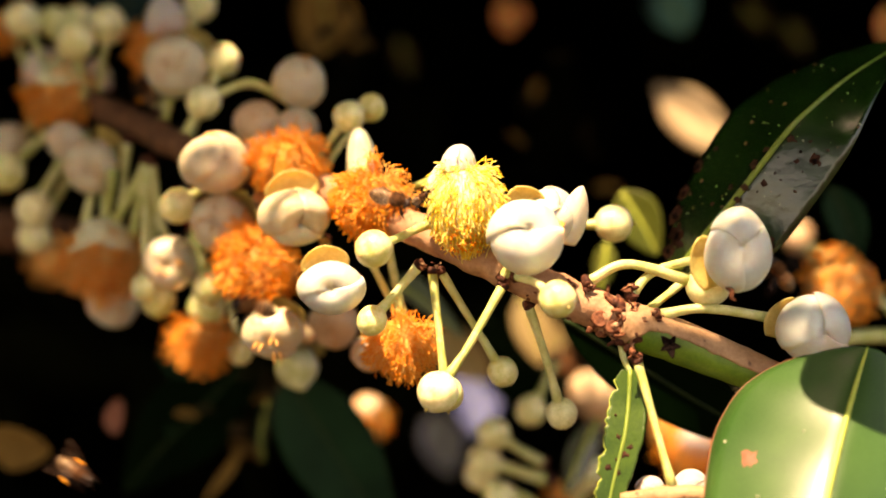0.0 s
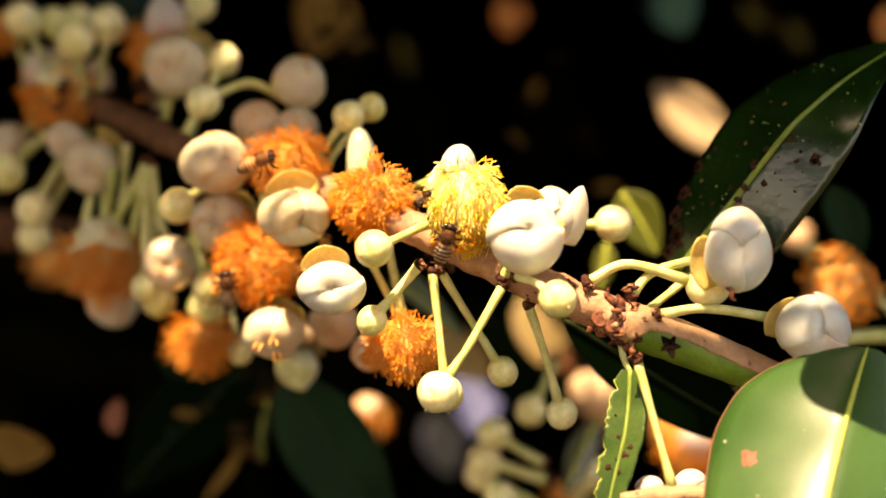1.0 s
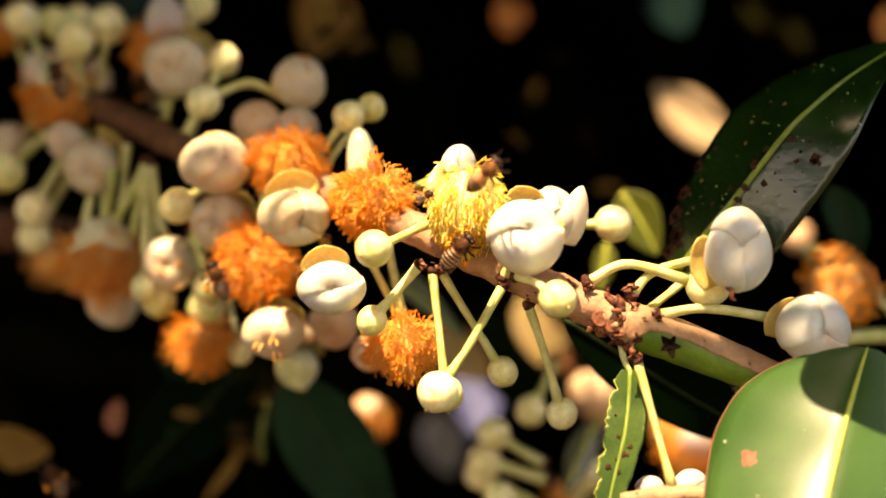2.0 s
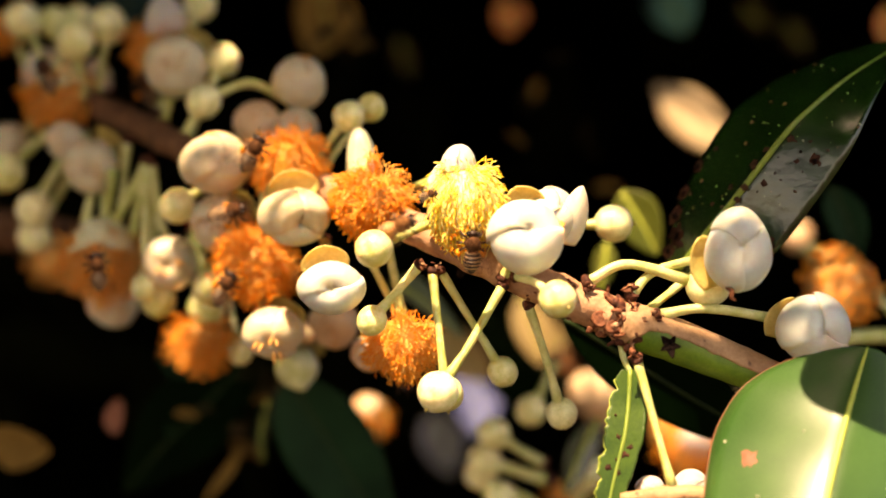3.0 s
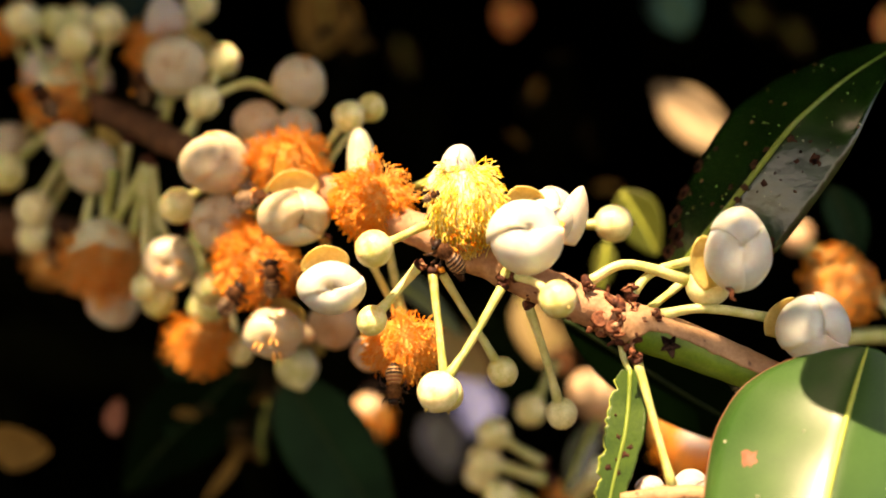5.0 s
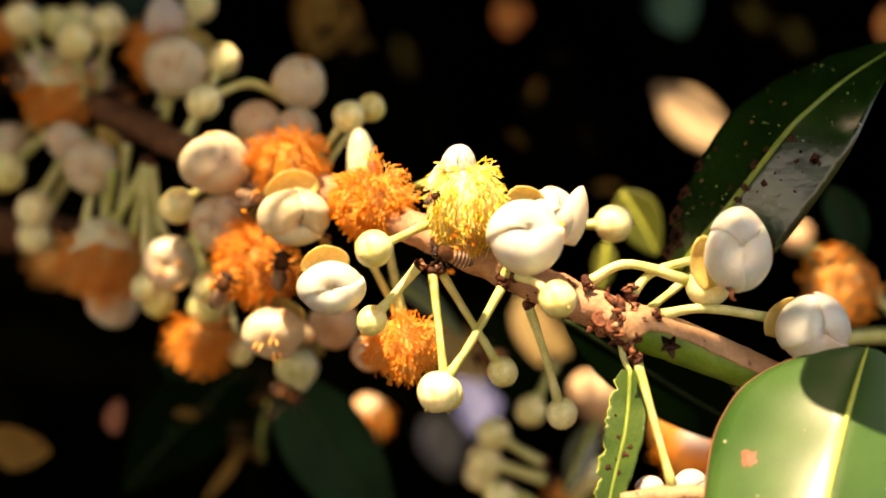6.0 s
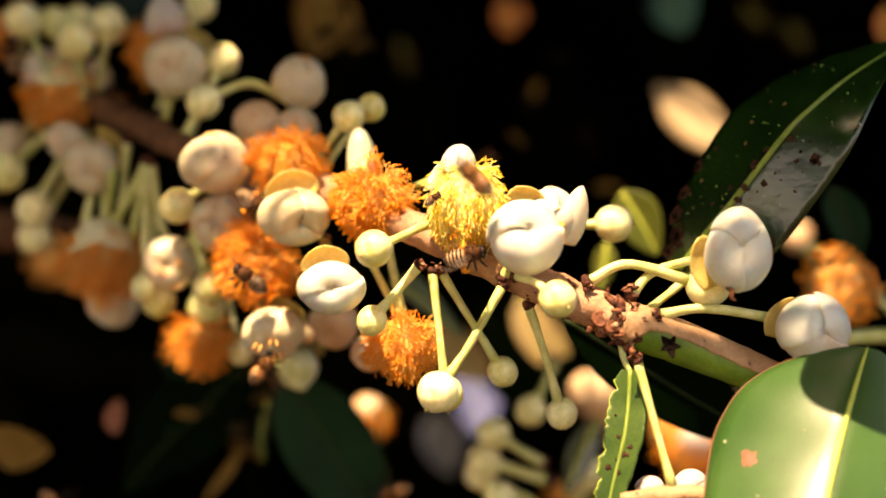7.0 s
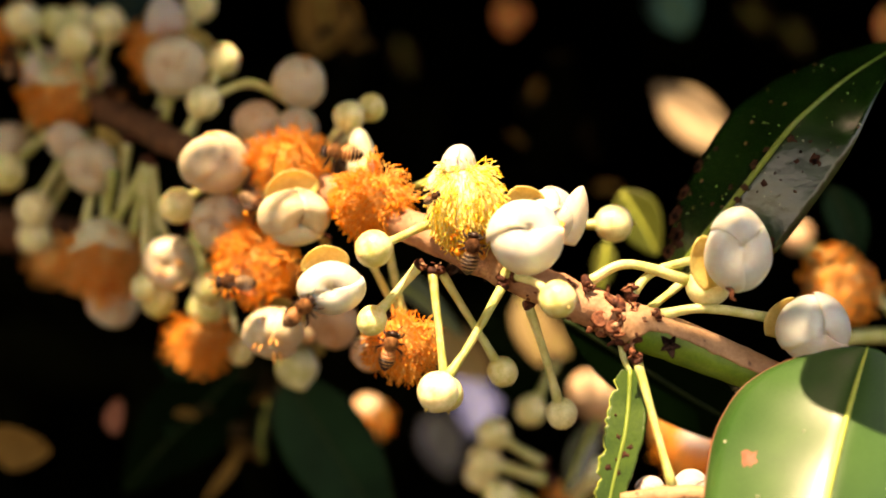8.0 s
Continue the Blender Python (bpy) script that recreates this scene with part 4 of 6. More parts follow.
white_bud(P(-59.4, 45.0, 22.3), 9.31, (0.45, -0.85, 0.1), P(-67.1, 70.0, 27.7), 0, 3, 0.32, 0, seed=7.1, skin=WARMPETAL, step=0.05, flat=0.86, spin=0.5)
white_bud(P(-59.0, 55.0, 6.9), 8.13, (-0.3, -0.9, 0.1), P(-53.7, 60.0, 16.9), 0, 3, 0.25, 0, 1.2, seed=8.8, skin=WARMPETAL, step=0.05, bits=3,
          cups=((P(-56.5, 60.0, 7.0), P(-54.2, 58.0, 16.5), 5.16, "sepal"), ))
white_bud(P(-43.9, 40.0, -21.8), 8.05, (-0.1, -0.8, -0.45), P(-44.2, 55.0, -11.9), 0, 3, 0.3, 0, 1.57, seed=9.5, lift=0.08, skin=WARMPETAL, step=0.05, flat=0.85, bits=6,
          cups=((P(-43.4, 48.0, -19.9), P(-42.0, 46.0, -11.7), 5.65, "sepal"), (P(-39.4, 50.0, -23.7), P(-37.1, 50.0, -19.2), 4.77, "petal"), ))
white_bud(P(-29.7, 65.0, -20.1), 7.05, (-0.1, -0.8, -0.5), P(-29.5, 60.0, -9.0), 0, 3, 0.3, 0, 1.57, seed=10.5, skin=PEACH, bits=2)
white_bud(P(-75.5, 90.0, 51.7), 8.96, (0.1, -0.98, 0.1), P(-78.4, 85.0, 35.1), 0, 3, 0.35, 1, 0.5, seed=11.5, bits=4, skin=WARMPETAL, step=0.05,
          cups=((P(-72.4, 95.0, 48.6), P(-67.1, 95.0, 53.4), 3.87, "sepal"), ))
white_bud(P(-39.6, 75.0, 46.1), 7.48, (0.5, -0.6, 0.6), P(-64.2, 75.0, 41.9), 0, 3, 0.1, 1, 0.5, seed=12.5, bits=5, skin=WARMPETAL, step=0.05, via=P(-53.6, 75.0, 45.7))
white_bud(P(-99.8, 90.0, 23.4), 7.68, (0.1, -0.8, -0.3), P(-103.1, 100.0, 34.3), 0, 3, 0.2, 1, 0.5, seed=13.5, skin=WARMPETAL, step=0.05, bits=2,
          cups=((P(-96.6, 95.0, 22.7), P(-94.5, 95.0, 32.4), 4.19, "sepal"), ))
white_bud(P(-107.9, 95.0, 31.1), 5.48, (-0.4, -0.8, 0.1), P(-103.1, 100.0, 34.3), 0, 3, 0.1, 0, 0.5, seed=14.5, bits=4, skin=WARMPETAL, step=0.05)
white_bud(P(-74.8, 70.0, -3.7), 7.73, (0.1, -0.9, -0.1), P(-82.1, 80.0, 24.5), 0, 4, 0.35, 0, 0.5, seed=15.5, skin=WARMPETAL, step=0.05, bits=5)
white_bud(P(-51.3, 75.0, 34.5), 6.55, (0.1, -0.6, 0.5), P(-56.1, 68.0, 23.3), 0, 3, 0.2, 1, 0.5, seed=16.5, skin=PEACH, bits=2)
white_bud(P(-39.0, 60.0, 32.3), 5.77, (0.0, -0.3, 0.9), P(-39.7, 55.0, 18.2), 0, 3, 0.0, 0, 0.5, seed=17.5, skin=WARMPETAL, step=0.05)
white_bud(P(-95.0, 100.0, -15.3), 7.48, (0.0, -0.8, -0.5), P(-95.0, 100.0, -3.1), 0, 3, 0.1, 0, 0.5, seed=18.5, skin=WARMPETAL, step=0.05)
white_bud(P(-130.1, 120.0, 30.4), 7.40, (0.0, -0.8, 0.3), P(-120.0, 120.0, 40.5), 0, 3, 0.2, 0, 0.5, seed=19.5, skin=WARMPETAL, step=0.05)
white_bud(P(-19.1, 45.0, -27.2), 5.02, (-0.4, -0.8, -0.3), P(-13.9, 45.0, -17.6), 0, 3, 0.1, 0, 0.5, seed=20.5, skin=PEACH, bits=1)
white_bud(P(49.4, 190.0, -47.5), 7.48, (-0.4, -0.8, 0.3), P(59.1, 190.0, -59.7), 0, 3, 0.1, 0, 0.5, seed=21.5, skin=PEACH)
white_bud(P(54.3, 200.0, -53.9), 6.83, (-0.4, -0.8, -0.3), P(63.8, 200.0, -62.4), 0, 3, 0.1, 0, 0.5, seed=22.5, skin=PEACH)
leaf([P(26.8, 200.0, -15.9), P(30.6, 200.0, -26.4), P(33.4, 200.0, -38.7)], 6.45, (1, -0.2, 0.2), 0.2, PEACHLEAF, "faded peach coloured leaf", seed=40, rib_r=0.3)
leaf([P(29.8, 205.0, -24.7), P(36.5, 205.0, -29.4), P(42.2, 205.0, -36.1)], 4.59, (0.6, -0.2, 0.8), 0.2, PEACHLEAF, "faded peach coloured leaf", seed=41, rib_r=0.3)
leaf([P(-2.7, 220.0, -28.1), P(7.0, 220.0, -36.9), P(16.8, 220.0, -44.7)], 7.81, (0.6, -0.2, 0.8), 0.2, PEACHLEAF, "faded peach coloured leaf", seed=42, rib_r=0.3)
white_bud(P(-41.1, 85.0, -33.1), 6.03, (0.3, -0.5, -0.8), P(-49.8, 85.0, -18.9), 0, 3, -0.3, 1, 0.5, seed=25.5, skin=BUD, label="drooping pale greenish white flower bud")
# Bud added to stand for a round blurred spot of sunlit leaf.
white_bud(P(125.6, 240.0, 4.6), 5.2, (0.0, -0.9, 0.3), P(138.6, 245.0, -5.9), 0, 3, 0.1, 0, 0.5, seed=26.5, skin=PEACH, bits=0)
white_bud(P(58.4, -8.0, -56.2), 4.34, (0.7, -0.5, 0.45), P(52.5, -11.0, -60.2), 0, 3, 0.0, 0, 0.5, seed=27.5)
white_bud(P(48.8, -8.0, -56.9), 3.52, (-0.6, -0.5, 0.6), P(51.8, -11.0, -60.2), 0, 3, 0.0, 0, 0.5, seed=28.5)

# ---- open flowers ----
egg = open_flower(P(5.4, 2.0, 10.9), 8.81, (0.05, -0.25, -0.95), P(9.1, 10.0, 1.5), 2300, 21, (), YELLOW, 2.9, 0.62, 1.26,
            label="open flower with dense yellow stamens and white cap", fat=0.0135, core=0.84, shag=0.10, lumps=0.12, heart_mat=CREAM, tufts=90, anther=9.0)
part("anther_tuft", stamen_mass(P(5.2, 2.0, 10.9), 8.81 * 0.001, (0.05, -0.25, -0.95), 420, 77, 1.1, 0.015, 0.5, 1.27, 0.12, 0.8, 0.14)[1], ORANGE, egg, "orange stamens round the lower rim")
open_flower(P(-17.8, 22.0, 12.6), 9.62, (-0.1, -0.6, -0.7), P(-11.9, 24.0, 8.0), 2000, 22, ())
open_flower(P(-40.0, 42.0, 22.5), 9.70, (-0.1, -0.6, -0.7), P(-36.3, 48.0, 17.2), 1700, 23, ())
open_flower(P(-49.6, 48.0, -3.7), 10.40, (-0.1, -0.7, -0.6), P(-47.3, 56.0, 19.7), 1900, 24, ())
open_flower(P(-10.2, 20.0, -23.5), 9.0, (0.0, -0.5, -0.8), P(-14.8, 25.0, 5.8), 1700, 25, ())
open_flower(P(-66.7, 72.0, -24.8), 8.68, (-0.1, -0.6, -0.7), P(-64.5, 75.0, -4.5), 1200, 26, (), core=0.66, shag=0.22, lumps=0.3, fat=0.016, tufts=40)
open_flower(P(-95.8, 85.0, -3.3), 10.79, (0.0, -0.5, -0.8), P(-92.6, 85.0, 22.4), 1200, 27, ((1.5, 2.75),), mat=PALEORANGE, cap=0.92, petal_mat=PALEHOOD, core=0.66, shag=0.22, lumps=0.3, fat=0.016, tufts=40)
open_flower(P(-111.8, 110.0, 44.5), 9.59, (0.0, -0.5, -0.8), P(-107.4, 115.0, 48.5), 450, 28, ((1.5, 2.75),), cap=0.92, petal_mat=BUD, core=0.66, shag=0.22, lumps=0.3, fat=0.022, tufts=26)
open_flower(P(-82.7, 110.0, 58.7), 9.92, (0.0, -0.3, -0.9), P(-80.4, 100.0, 36.0), 405, 29, (), core=0.66, shag=0.22, lumps=0.3, fat=0.022, tufts=26)
open_flower(P(112.9, 90.0, -10.7), 10.24, (-0.6, -0.5, -0.5), P(131.6, 95.0, -22.4), 700, 30, (), mat=ORANGE, heart_mat=TANSTAMEN, core=0.84, shag=0.1, lumps=0.25, fat=0.026, tufts=26)
open_flower(P(-135.2, 140.0, 67.8), 6.94, (0.0, -0.3, -0.9), P(-125.6, 140.0, 50.5), 180, 31, (), core=0.66, shag=0.22, lumps=0.3, fat=0.022, tufts=26)
open_flower(P(-118.5, 130.0, -3.2), 6.83, (0.0, -0.3, -0.9), P(-113.8, 132.0, 3.6), 180, 35, (), mat=PALEORANGE, core=0.66, shag=0.22, lumps=0.3, fat=0.022, tufts=26)
open_flower(P(84.3, 200.0, -67.2), 10.18, (0.0, -0.3, -0.9), P(100.7, 220.0, -50.6), 240, 32, ((1.5, 2.0),), core=0.66, shag=0.22, lumps=0.3, fat=0.022, tufts=26)
open_flower(P(91.5, 240.0, -72.0), 9.03, (0.0, -0.3, -0.9), P(107.5, 240.0, -52.0), 180, 34, ((1.5, 2.0),), core=0.66, shag=0.22, lumps=0.3, fat=0.022, tufts=26)
open_flower(P(38.7, 160.0, -77.7), 6.44, (0.0, -0.3, -0.9), P(49.4, 160.0, -85.7), 150, 36, (), core=0.66, shag=0.22, lumps=0.3, fat=0.022, tufts=26)
open_flower(P(-21.9, 140.0, -51.5), 7.05, (0.0, -0.3, -0.9), P(-21.6, 142.0, -64.2), 180, 33, (), core=0.66, shag=0.22, lumps=0.3, fat=0.022, tufts=26)


def hood_petal(top, axis, height, radius, label, node, mat=PETAL):
    """A petal still hanging over its flower; sizes in mm."""
    ob = thing("hanging_petal", top, label, "petal", "petals on the branch")
    part("petal_blade", hood(top, axis, height * 0.001, radius * 0.001, height), mat, ob)
    part("pedicel", tube([node, top + Vector(axis).normalized() * height * 0.0002], [0.0010, 0.0008], 8, 5), STALK, ob, "pale green stalk")


hood_petal(P(4.4, 2.0, 25.2), (-0.12, 0.10, -1.0), 6.4, 4.5, "white petal capping the yellow stamens", P(5.8, 8.0, 8.4))
hood_petal(P(1.6, 5.0, 21.5), (-0.28, 0.12, -1.0), 8.5, 4.1, "cream petal folded back beside the yellow stamens", P(5.8, 8.0, 8.4))
hood_petal(P(-22.1, 40.0, 31.5), (0.12, -0.1, -1.0), 12.01, 3.95, "pale drooping white petal", P(-18.6, 32.0, 13.8), PALEHOOD)
hood_petal(P(-81.2, 106.0, 74.1), (0.05, 0.1, -1.0), 11.50, 6.24, "pale drooping white petal", P(-82.0, 106.0, 52.7))
hood_petal(P(-120.7, 128.0, 60.6), (0.1, 0.1, -1.0), 10.22, 7.15, "pale tan drooping petal", P(-115.3, 122.0, 49.1))
hood_petal(P(-104.2, 128.0, 57.2), (-0.2, 0.1, -1.0), 8.17, 5.45, "pale tan drooping petal", P(-106.6, 120.0, 47.2))
hood_petal(P(-25.3, 138.0, -44.8), (0.45, 0.1, -0.8), 5.88, 5.19, "peach petal over a shaded flower", P(-23.3, 142.0, -62.5), PEACH)
hood_petal(P(77.7, 215.0, -48.3), (0.25, 0.1, -1.0), 16.48, 9.30, "peach petal over a shaded flower", P(100.7, 220.0, -50.6), ORANGEPETAL)
hood_petal(P(94.3, 228.0, -60.0), (-0.1, 0.1, -1.0), 11.84, 6.71, "peach petal over a shaded flower", P(107.5, 240.0, -52.0), ORANGEPETAL)
hood_petal(P(-47.7, 60.0, 31.3), (0.1, 0.1, -1.0), 4.55, 5.47, "pale drooping white petal", P(-42.1, 56.0, 21.3))

# ---- leaves ----
big = leaf([P(58.4, 18.0, -5.5), P(64.5, 14.0, 3.2), P(71.3, 10.0, 11.9), P(83.5, 8.0, 28.1), P(92.7, 12.0, 36.5), P(102.6, 20.0, 43.7), P(118.6, 36.0, 53.0)], 14.3, (0.69, -0.40, -0.72), -0.14, LEAF,
           "dark green leathery leaf with brown blemishes", seed=1, right=1.12, left=1.22, shape=(1.12, 0.55), shape_right=(0.72, 0.55), rib_r=0.9, wave=0.10, rib_mat=DULLRIB, twist=1.8, twist_from=0.5, fold_left=-0.75)
edge_line(big, -1, 0.05, 0.9, 0.22, RIB)
for u, v, size in ((-0.92, 0.20, 2.6), (-0.7, 0.13, 3.0), (-0.95, 0.30, 2.2), (0.78, 0.30, 2.8), (0.6, 0.50, 2.0), (-0.97, 0.38, 1.8), (-0.9, 0.06, 2.2), (0.2, 0.4, 1.0), (0.12, 0.5, 1.2), (-0.1, 0.42, 1.3), (0.4, 0.47, 0.7), (-0.3, 0.30, 0.7), (0.7, 0.5, 0.8), (-0.85, 0.42, 0.9),
                   (-0.2, 0.36, 0.9), (-0.5, 0.10, 1.4)):
    leaf_spot(big, u, v, size, BLEMISH)
    if size > 1.7:
        leaf_spot(big, u + 0.02, v - 0.004, size * 0.4, ROT, label="black rotten centre of a blemish", proud=0.0004)
for u, v, size in ((-0.45, 0.45, 0.5), (-0.6, 0.5, 0.5), (-0.4, 0.6, 0.6), (-0.75, 0.35, 0.5), (-0.6, 0.26, 0.4)):
    leaf_spot(big, u, v, size, PINKSPOT, label="pale fleck")
rnd = random.Random(44)
for i in range(46):
    u, v = rnd.uniform(-0.95, 0.95), rnd.uniform(0.12, 0.85)
    if abs(u) > 0.08:
        leaf_spot(big, u, v, rnd.uniform(0.11, 0.28), rnd.choice((PALEFLECK, PALEFLECK, PINKSPOT)), label="pale fleck")
for i in range(34):
    u, v = rnd.uniform(0.1, 0.95), rnd.uniform(0.12, 0.6)
    leaf_spot(big, u, v, rnd.uniform(0.18, 0.5), rnd.choice((ROT, BLEMISH)), label="small dark pit")
for v in (0.30, 0.34, 0.37, 0.41, 0.45):
    leaf_spot(big, rnd.uniform(-0.06, 0.06), v, rnd.uniform(0.6, 1.1), BLEMISH, label="brown scab on the midrib", proud=0.0009)
low = leaf([P(64.4, -75.0, -109.7), P(75.5, -55.0, -80.7), P(86.3, -36.0, -51.5), P(92.0, -26.0, -37.8), P(96.0, -20.0, -28.5), P(98.5, -17.0, -22.7)], 28.68, (1, -0.05, 0.1), -0.15, LEAFPALE,
           "glossy green leaf partly in sun with a pink spot", seed=2, shape=(1.0, 0.62), rib_r=0.9, curl=0.17, wave=0.05)
edge_line(low, -1, 0.35, 0.99, 0.35, PINKSPOT)
leaf_spot(low, -0.68, 0.43, 2.4, PINKSPOT, label="pinkish brown blemish")
leaf_spot(low, -0.9, 0.47, 0.45, PALEFLECK, label="pale fleck")
for u, v, size in ((0.45, 0.42, 0.5), (0.5, 0.44, 0.35), (-0.3, 0.52, 0.3), (-0.55, 0.36, 0.35)):
    leaf_spot(low, u, v, size, PALEFLECK, label="pale fleck")
chewed = leaf([P(44.6, -4.0, -28.8), P(44.1, -6.0, -36.0), P(42.9, -9.0, -43.8), P(40.8, -11.0, -51.6), P(38.6, -13.0, -60.6), P(36.3, -15.0, -70.9)], 4.66, (1, -0.2, 0.15), 0.25, FRESH, seed=3, bites=0.8,
              label="small green leaf with chewed ragged edges", shape=(0.7, 0.5), rib_r=0.6, rib_mat=DULLRIB, nv=150)
part("petiole", tube([P(42.6, -3.0, -23.0), P(43.0, -4.0, -26.1), P(44.6, -4.0, -29.4)], [0.0009, 0.0007], 8, 8), STALK, chewed, "pale green leaf stalk")
edge_line(chewed, 1, 0.08, 0.95, 0.2, RIB)
for u, v, size in ((0.3, 0.42, 0.6), (-0.3, 0.52, 1.0), (0.5, 0.60, 0.9), (-0.45, 0.47, 0.8), (0.6, 0.3, 0.4), (0.15, 0.55, 0.5), (-0.2, 0.62, 0.6)):
    leaf_spot(chewed, u, v, size, BLEMISH)
leaf([P(-45.6, 118.0, -38.7), P(-35.5, 118.0, -54.3), P(-25.5, 118.0, -70.2), P(-14.1, 118.0, -91.1)], 14.07, (1, -0.3, 0.5), 0.2, MIDLEAF, seed=4, rib_mat=SHADERIB, rib_r=0.5, shape=(0.8, 0.7))
# The shade over the next two leaves is in their colour.
leaf([P(-61.6, 160.0, -33.8), P(-73.5, 155.0, -47.8), P(-85.3, 150.0, -59.7), P(-99.4, 150.0, -75.6)], 13.99, (-0.7, 0.2, 0.7), 0.2, SHADELEAF, seed=5, rib_mat=SHADERIB)
leaf([P(31.0, 30.0, -17.8), P(48.7, 35.0, -28.9), P(68.2, 40.0, -40.8), P(91.0, 45.0, -53.0)], 9.08, (0.5, 0.3, -0.8), 0.2, SHADELEAF, seed=6, rib_mat=SHADERIB)
leaf([P(78.5, 270.0, 60.3), P(87.9, 270.0, 51.4), P(105.6, 270.0, 37.4)], 16.70, (0.6, -0.3, -0.8), 0.05, FADED, "sunlit faded tan leaf", seed=7, rib_r=0.25, rib_mat=FADED, shape=(1.5, 0.75))
leaf([P(51.4, 100.0, 16.4), P(56.3, 100.0, 9.1), P(62.0, 100.0, -1.5)], 6.83, (0.9, -0.3, 0.4), 0.2, YLEAF, "small yellowing green leaf", seed=8)
leaf([P(47.3, 100.0, 1.8), P(46.5, 100.0, -4.7), P(44.9, 100.0, -12.9)], 3.58, (0.9, -0.3, 0.1), 0.2, YLEAF, "small yellowing green leaf", seed=9)
leaf([P(-15.3, 100.0, -9.6), P(-7.2, 100.0, -14.5), P(5.9, 105.0, -26.1)], 9.76, (0.6, -0.4, -0.7), 0.2, GREYLEAF, "grey green blurred leaf behind the branch", seed=10)
# Shade put into the colour of blade and rib.
leaf([P(13.8, 270.0, -24.8), P(32.6, 270.0, -41.5), P(57.6, 270.0, -52.0)], 18.79, (0.4, -0.4, 0.8), 0.2, SHADELEAF, seed=11, rib_mat=SHADERIB)
leaf([P(5.8, 320.0, -44.2), P(13.6, 320.0, -57.6), P(14.7, 320.0, -73.1)], 10.23, (1, -0.2, 0.1), 0.1, SKYLEAF, "leaf coloured blue for skylight in the shade", seed=12, rib_r=0.3)
leaf([P(-3.2, 340.0, -65.8), P(0.2, 340.0, -77.2), P(3.6, 340.0, -90.9)], 9.11, (1, -0.2, 0.1), 0.1, DUSKLEAF, "bluish grey mottled leaf in the shade", seed=13, rib_r=0.3)
leaf([P(46.4, 120.0, -50.3), P(41.4, 120.0, -60.3), P(36.3, 120.0, -73.8)], 4.37, (1, -0.2, 0.1), 0.2, LEAF, seed=14)
leaf([P(115.3, 120.0, 18.7), P(120.4, 120.0, 8.6), P(123.7, 120.0, -4.9)], 5.72, (1, -0.2, 0.1), 0.2, MIDLEAF, seed=15, rib_mat=SHADERIB)
leaf([P(23.5, 280.0, 93.3), P(25.6, 280.0, 86.9), P(24.5, 280.0, 79.7)], 6.34, (1, -0.2, 0.1), 0.1, RUSTLEAF, "small orange brown dry leaf", seed=16, rib_r=0.3)
leaf([P(-19.3, 400.0, 90.5), P(-16.8, 400.0, 83.2), P(-13.7, 400.0, 74.7)], 4.15, (1, -0.2, 0.1), 0.1, DEADLEAF, "small orange brown dry leaf", seed=17, rib_r=0.3)
leaf([P(-99.5, 140.0, -46.0), P(-101.2, 140.0, -52.5), P(-101.0, 140.0, -57.0)], 3.1, (1, -0.2, 0.1), 0.1, PINKSPOT, "small pinkish brown dry leaf", seed=18, rib_r=0.3, rib_mat=PINKSPOT)
leaf([P(-137.3, 130.0, -56.2), P(-128.8, 130.0, -60.5), P(-118.5, 130.0, -61.3)], 6.83, (0.1, -0.2, 1), 0.1, OCHRE, "small ochre dry leaf", seed=19, rib_r=0.3, rib_mat=OCHRE)
leaf([P(-62.4, 150.0, -61.5), P(-67.7, 150.0, -70.3), P(-74.7, 150.0, -79.1)], 1.9, (0.8, -0.2, 0.5), 0.1, OCHRE, "small ochre dry leaf", seed=20, rib_r=0.3, rib_mat=OCHRE)
# The dimmed rib colour on this blade stands for shade.
leaf([P(-53.6, 140.0, -45.8), P(-55.9, 140.0, -57.1), P(-55.2, 140.0, -65.8)], 1.74, (1, -0.2, 0.1), 0.1, SHADERIB, "small yellowish green leaf in the shade", seed=27, rib_r=0.3)


def dim_leaves(seed, count, x0, x1, z0, z1, y0, y1):
    """Small withered leaves on shaded twigs behind; places in mm."""
    rnd = random.Random(seed)
    for i in range(count):
        p = P(rnd.uniform(x0, x1), rnd.uniform(y0, y1), rnd.uniform(z0, z1))
        d = Vector((rnd.gauss(0, 1), rnd.gauss(0, 0.4), rnd.gauss(-0.5, 0.8))).normalized() * rnd.uniform(0.002, 0.006)
        leaf([p - d, p + Vector((0, 0, 0.0008)), p + d], rnd.uniform(0.8, 2.2), (rnd.gauss(0, 1), -0.3, rnd.gauss(0, 1)), 0.25, rnd.choice((DEADLEAF, DEADLEAF, MIDLEAF, OCHRE)),
             "small withered leaf in the shade", seed=seed + i, rib_r=0.2, rib_mat=SHADERIB, nv=16)


dim_leaves(60, 34, -88, -46, -66, -32, 130, 190)
dim_leaves(90, 8, -42, -24, 50, 78, 160, 260)
dim_leaves(120, 8, 22, 60, 20, 70, 220, 320)
leaf([P(-46.2, 260.0, 97.0), P(-42.0, 260.0, 82.6), P(-46.2, 260.0, 70.3)], 11.5, (1, -0.2, 0.1), 0.1, OCHRE, "brown dry leaf in the shade", seed=21, rib_r=0.3)
leaf([P(-101.8, 190.0, 93.7), P(-104.6, 190.0, 80.6), P(-106.4, 190.0, 69.4)], 13.10, (1, -0.2, 0.1), 0.1, TEALLEAF, "dark bluish green leaf in the shade", seed=22, rib_mat=SHADERIB)
leaf([P(79.5, 260.0, 99.1), P(83.7, 260.0, 88.8), P(88.8, 260.0, 78.5)], 9.89, (1, -0.2, 0.1), 0.1, TEALLEAF, "dark bluish green leaf in the shade", seed=23, rib_mat=SHADERIB)
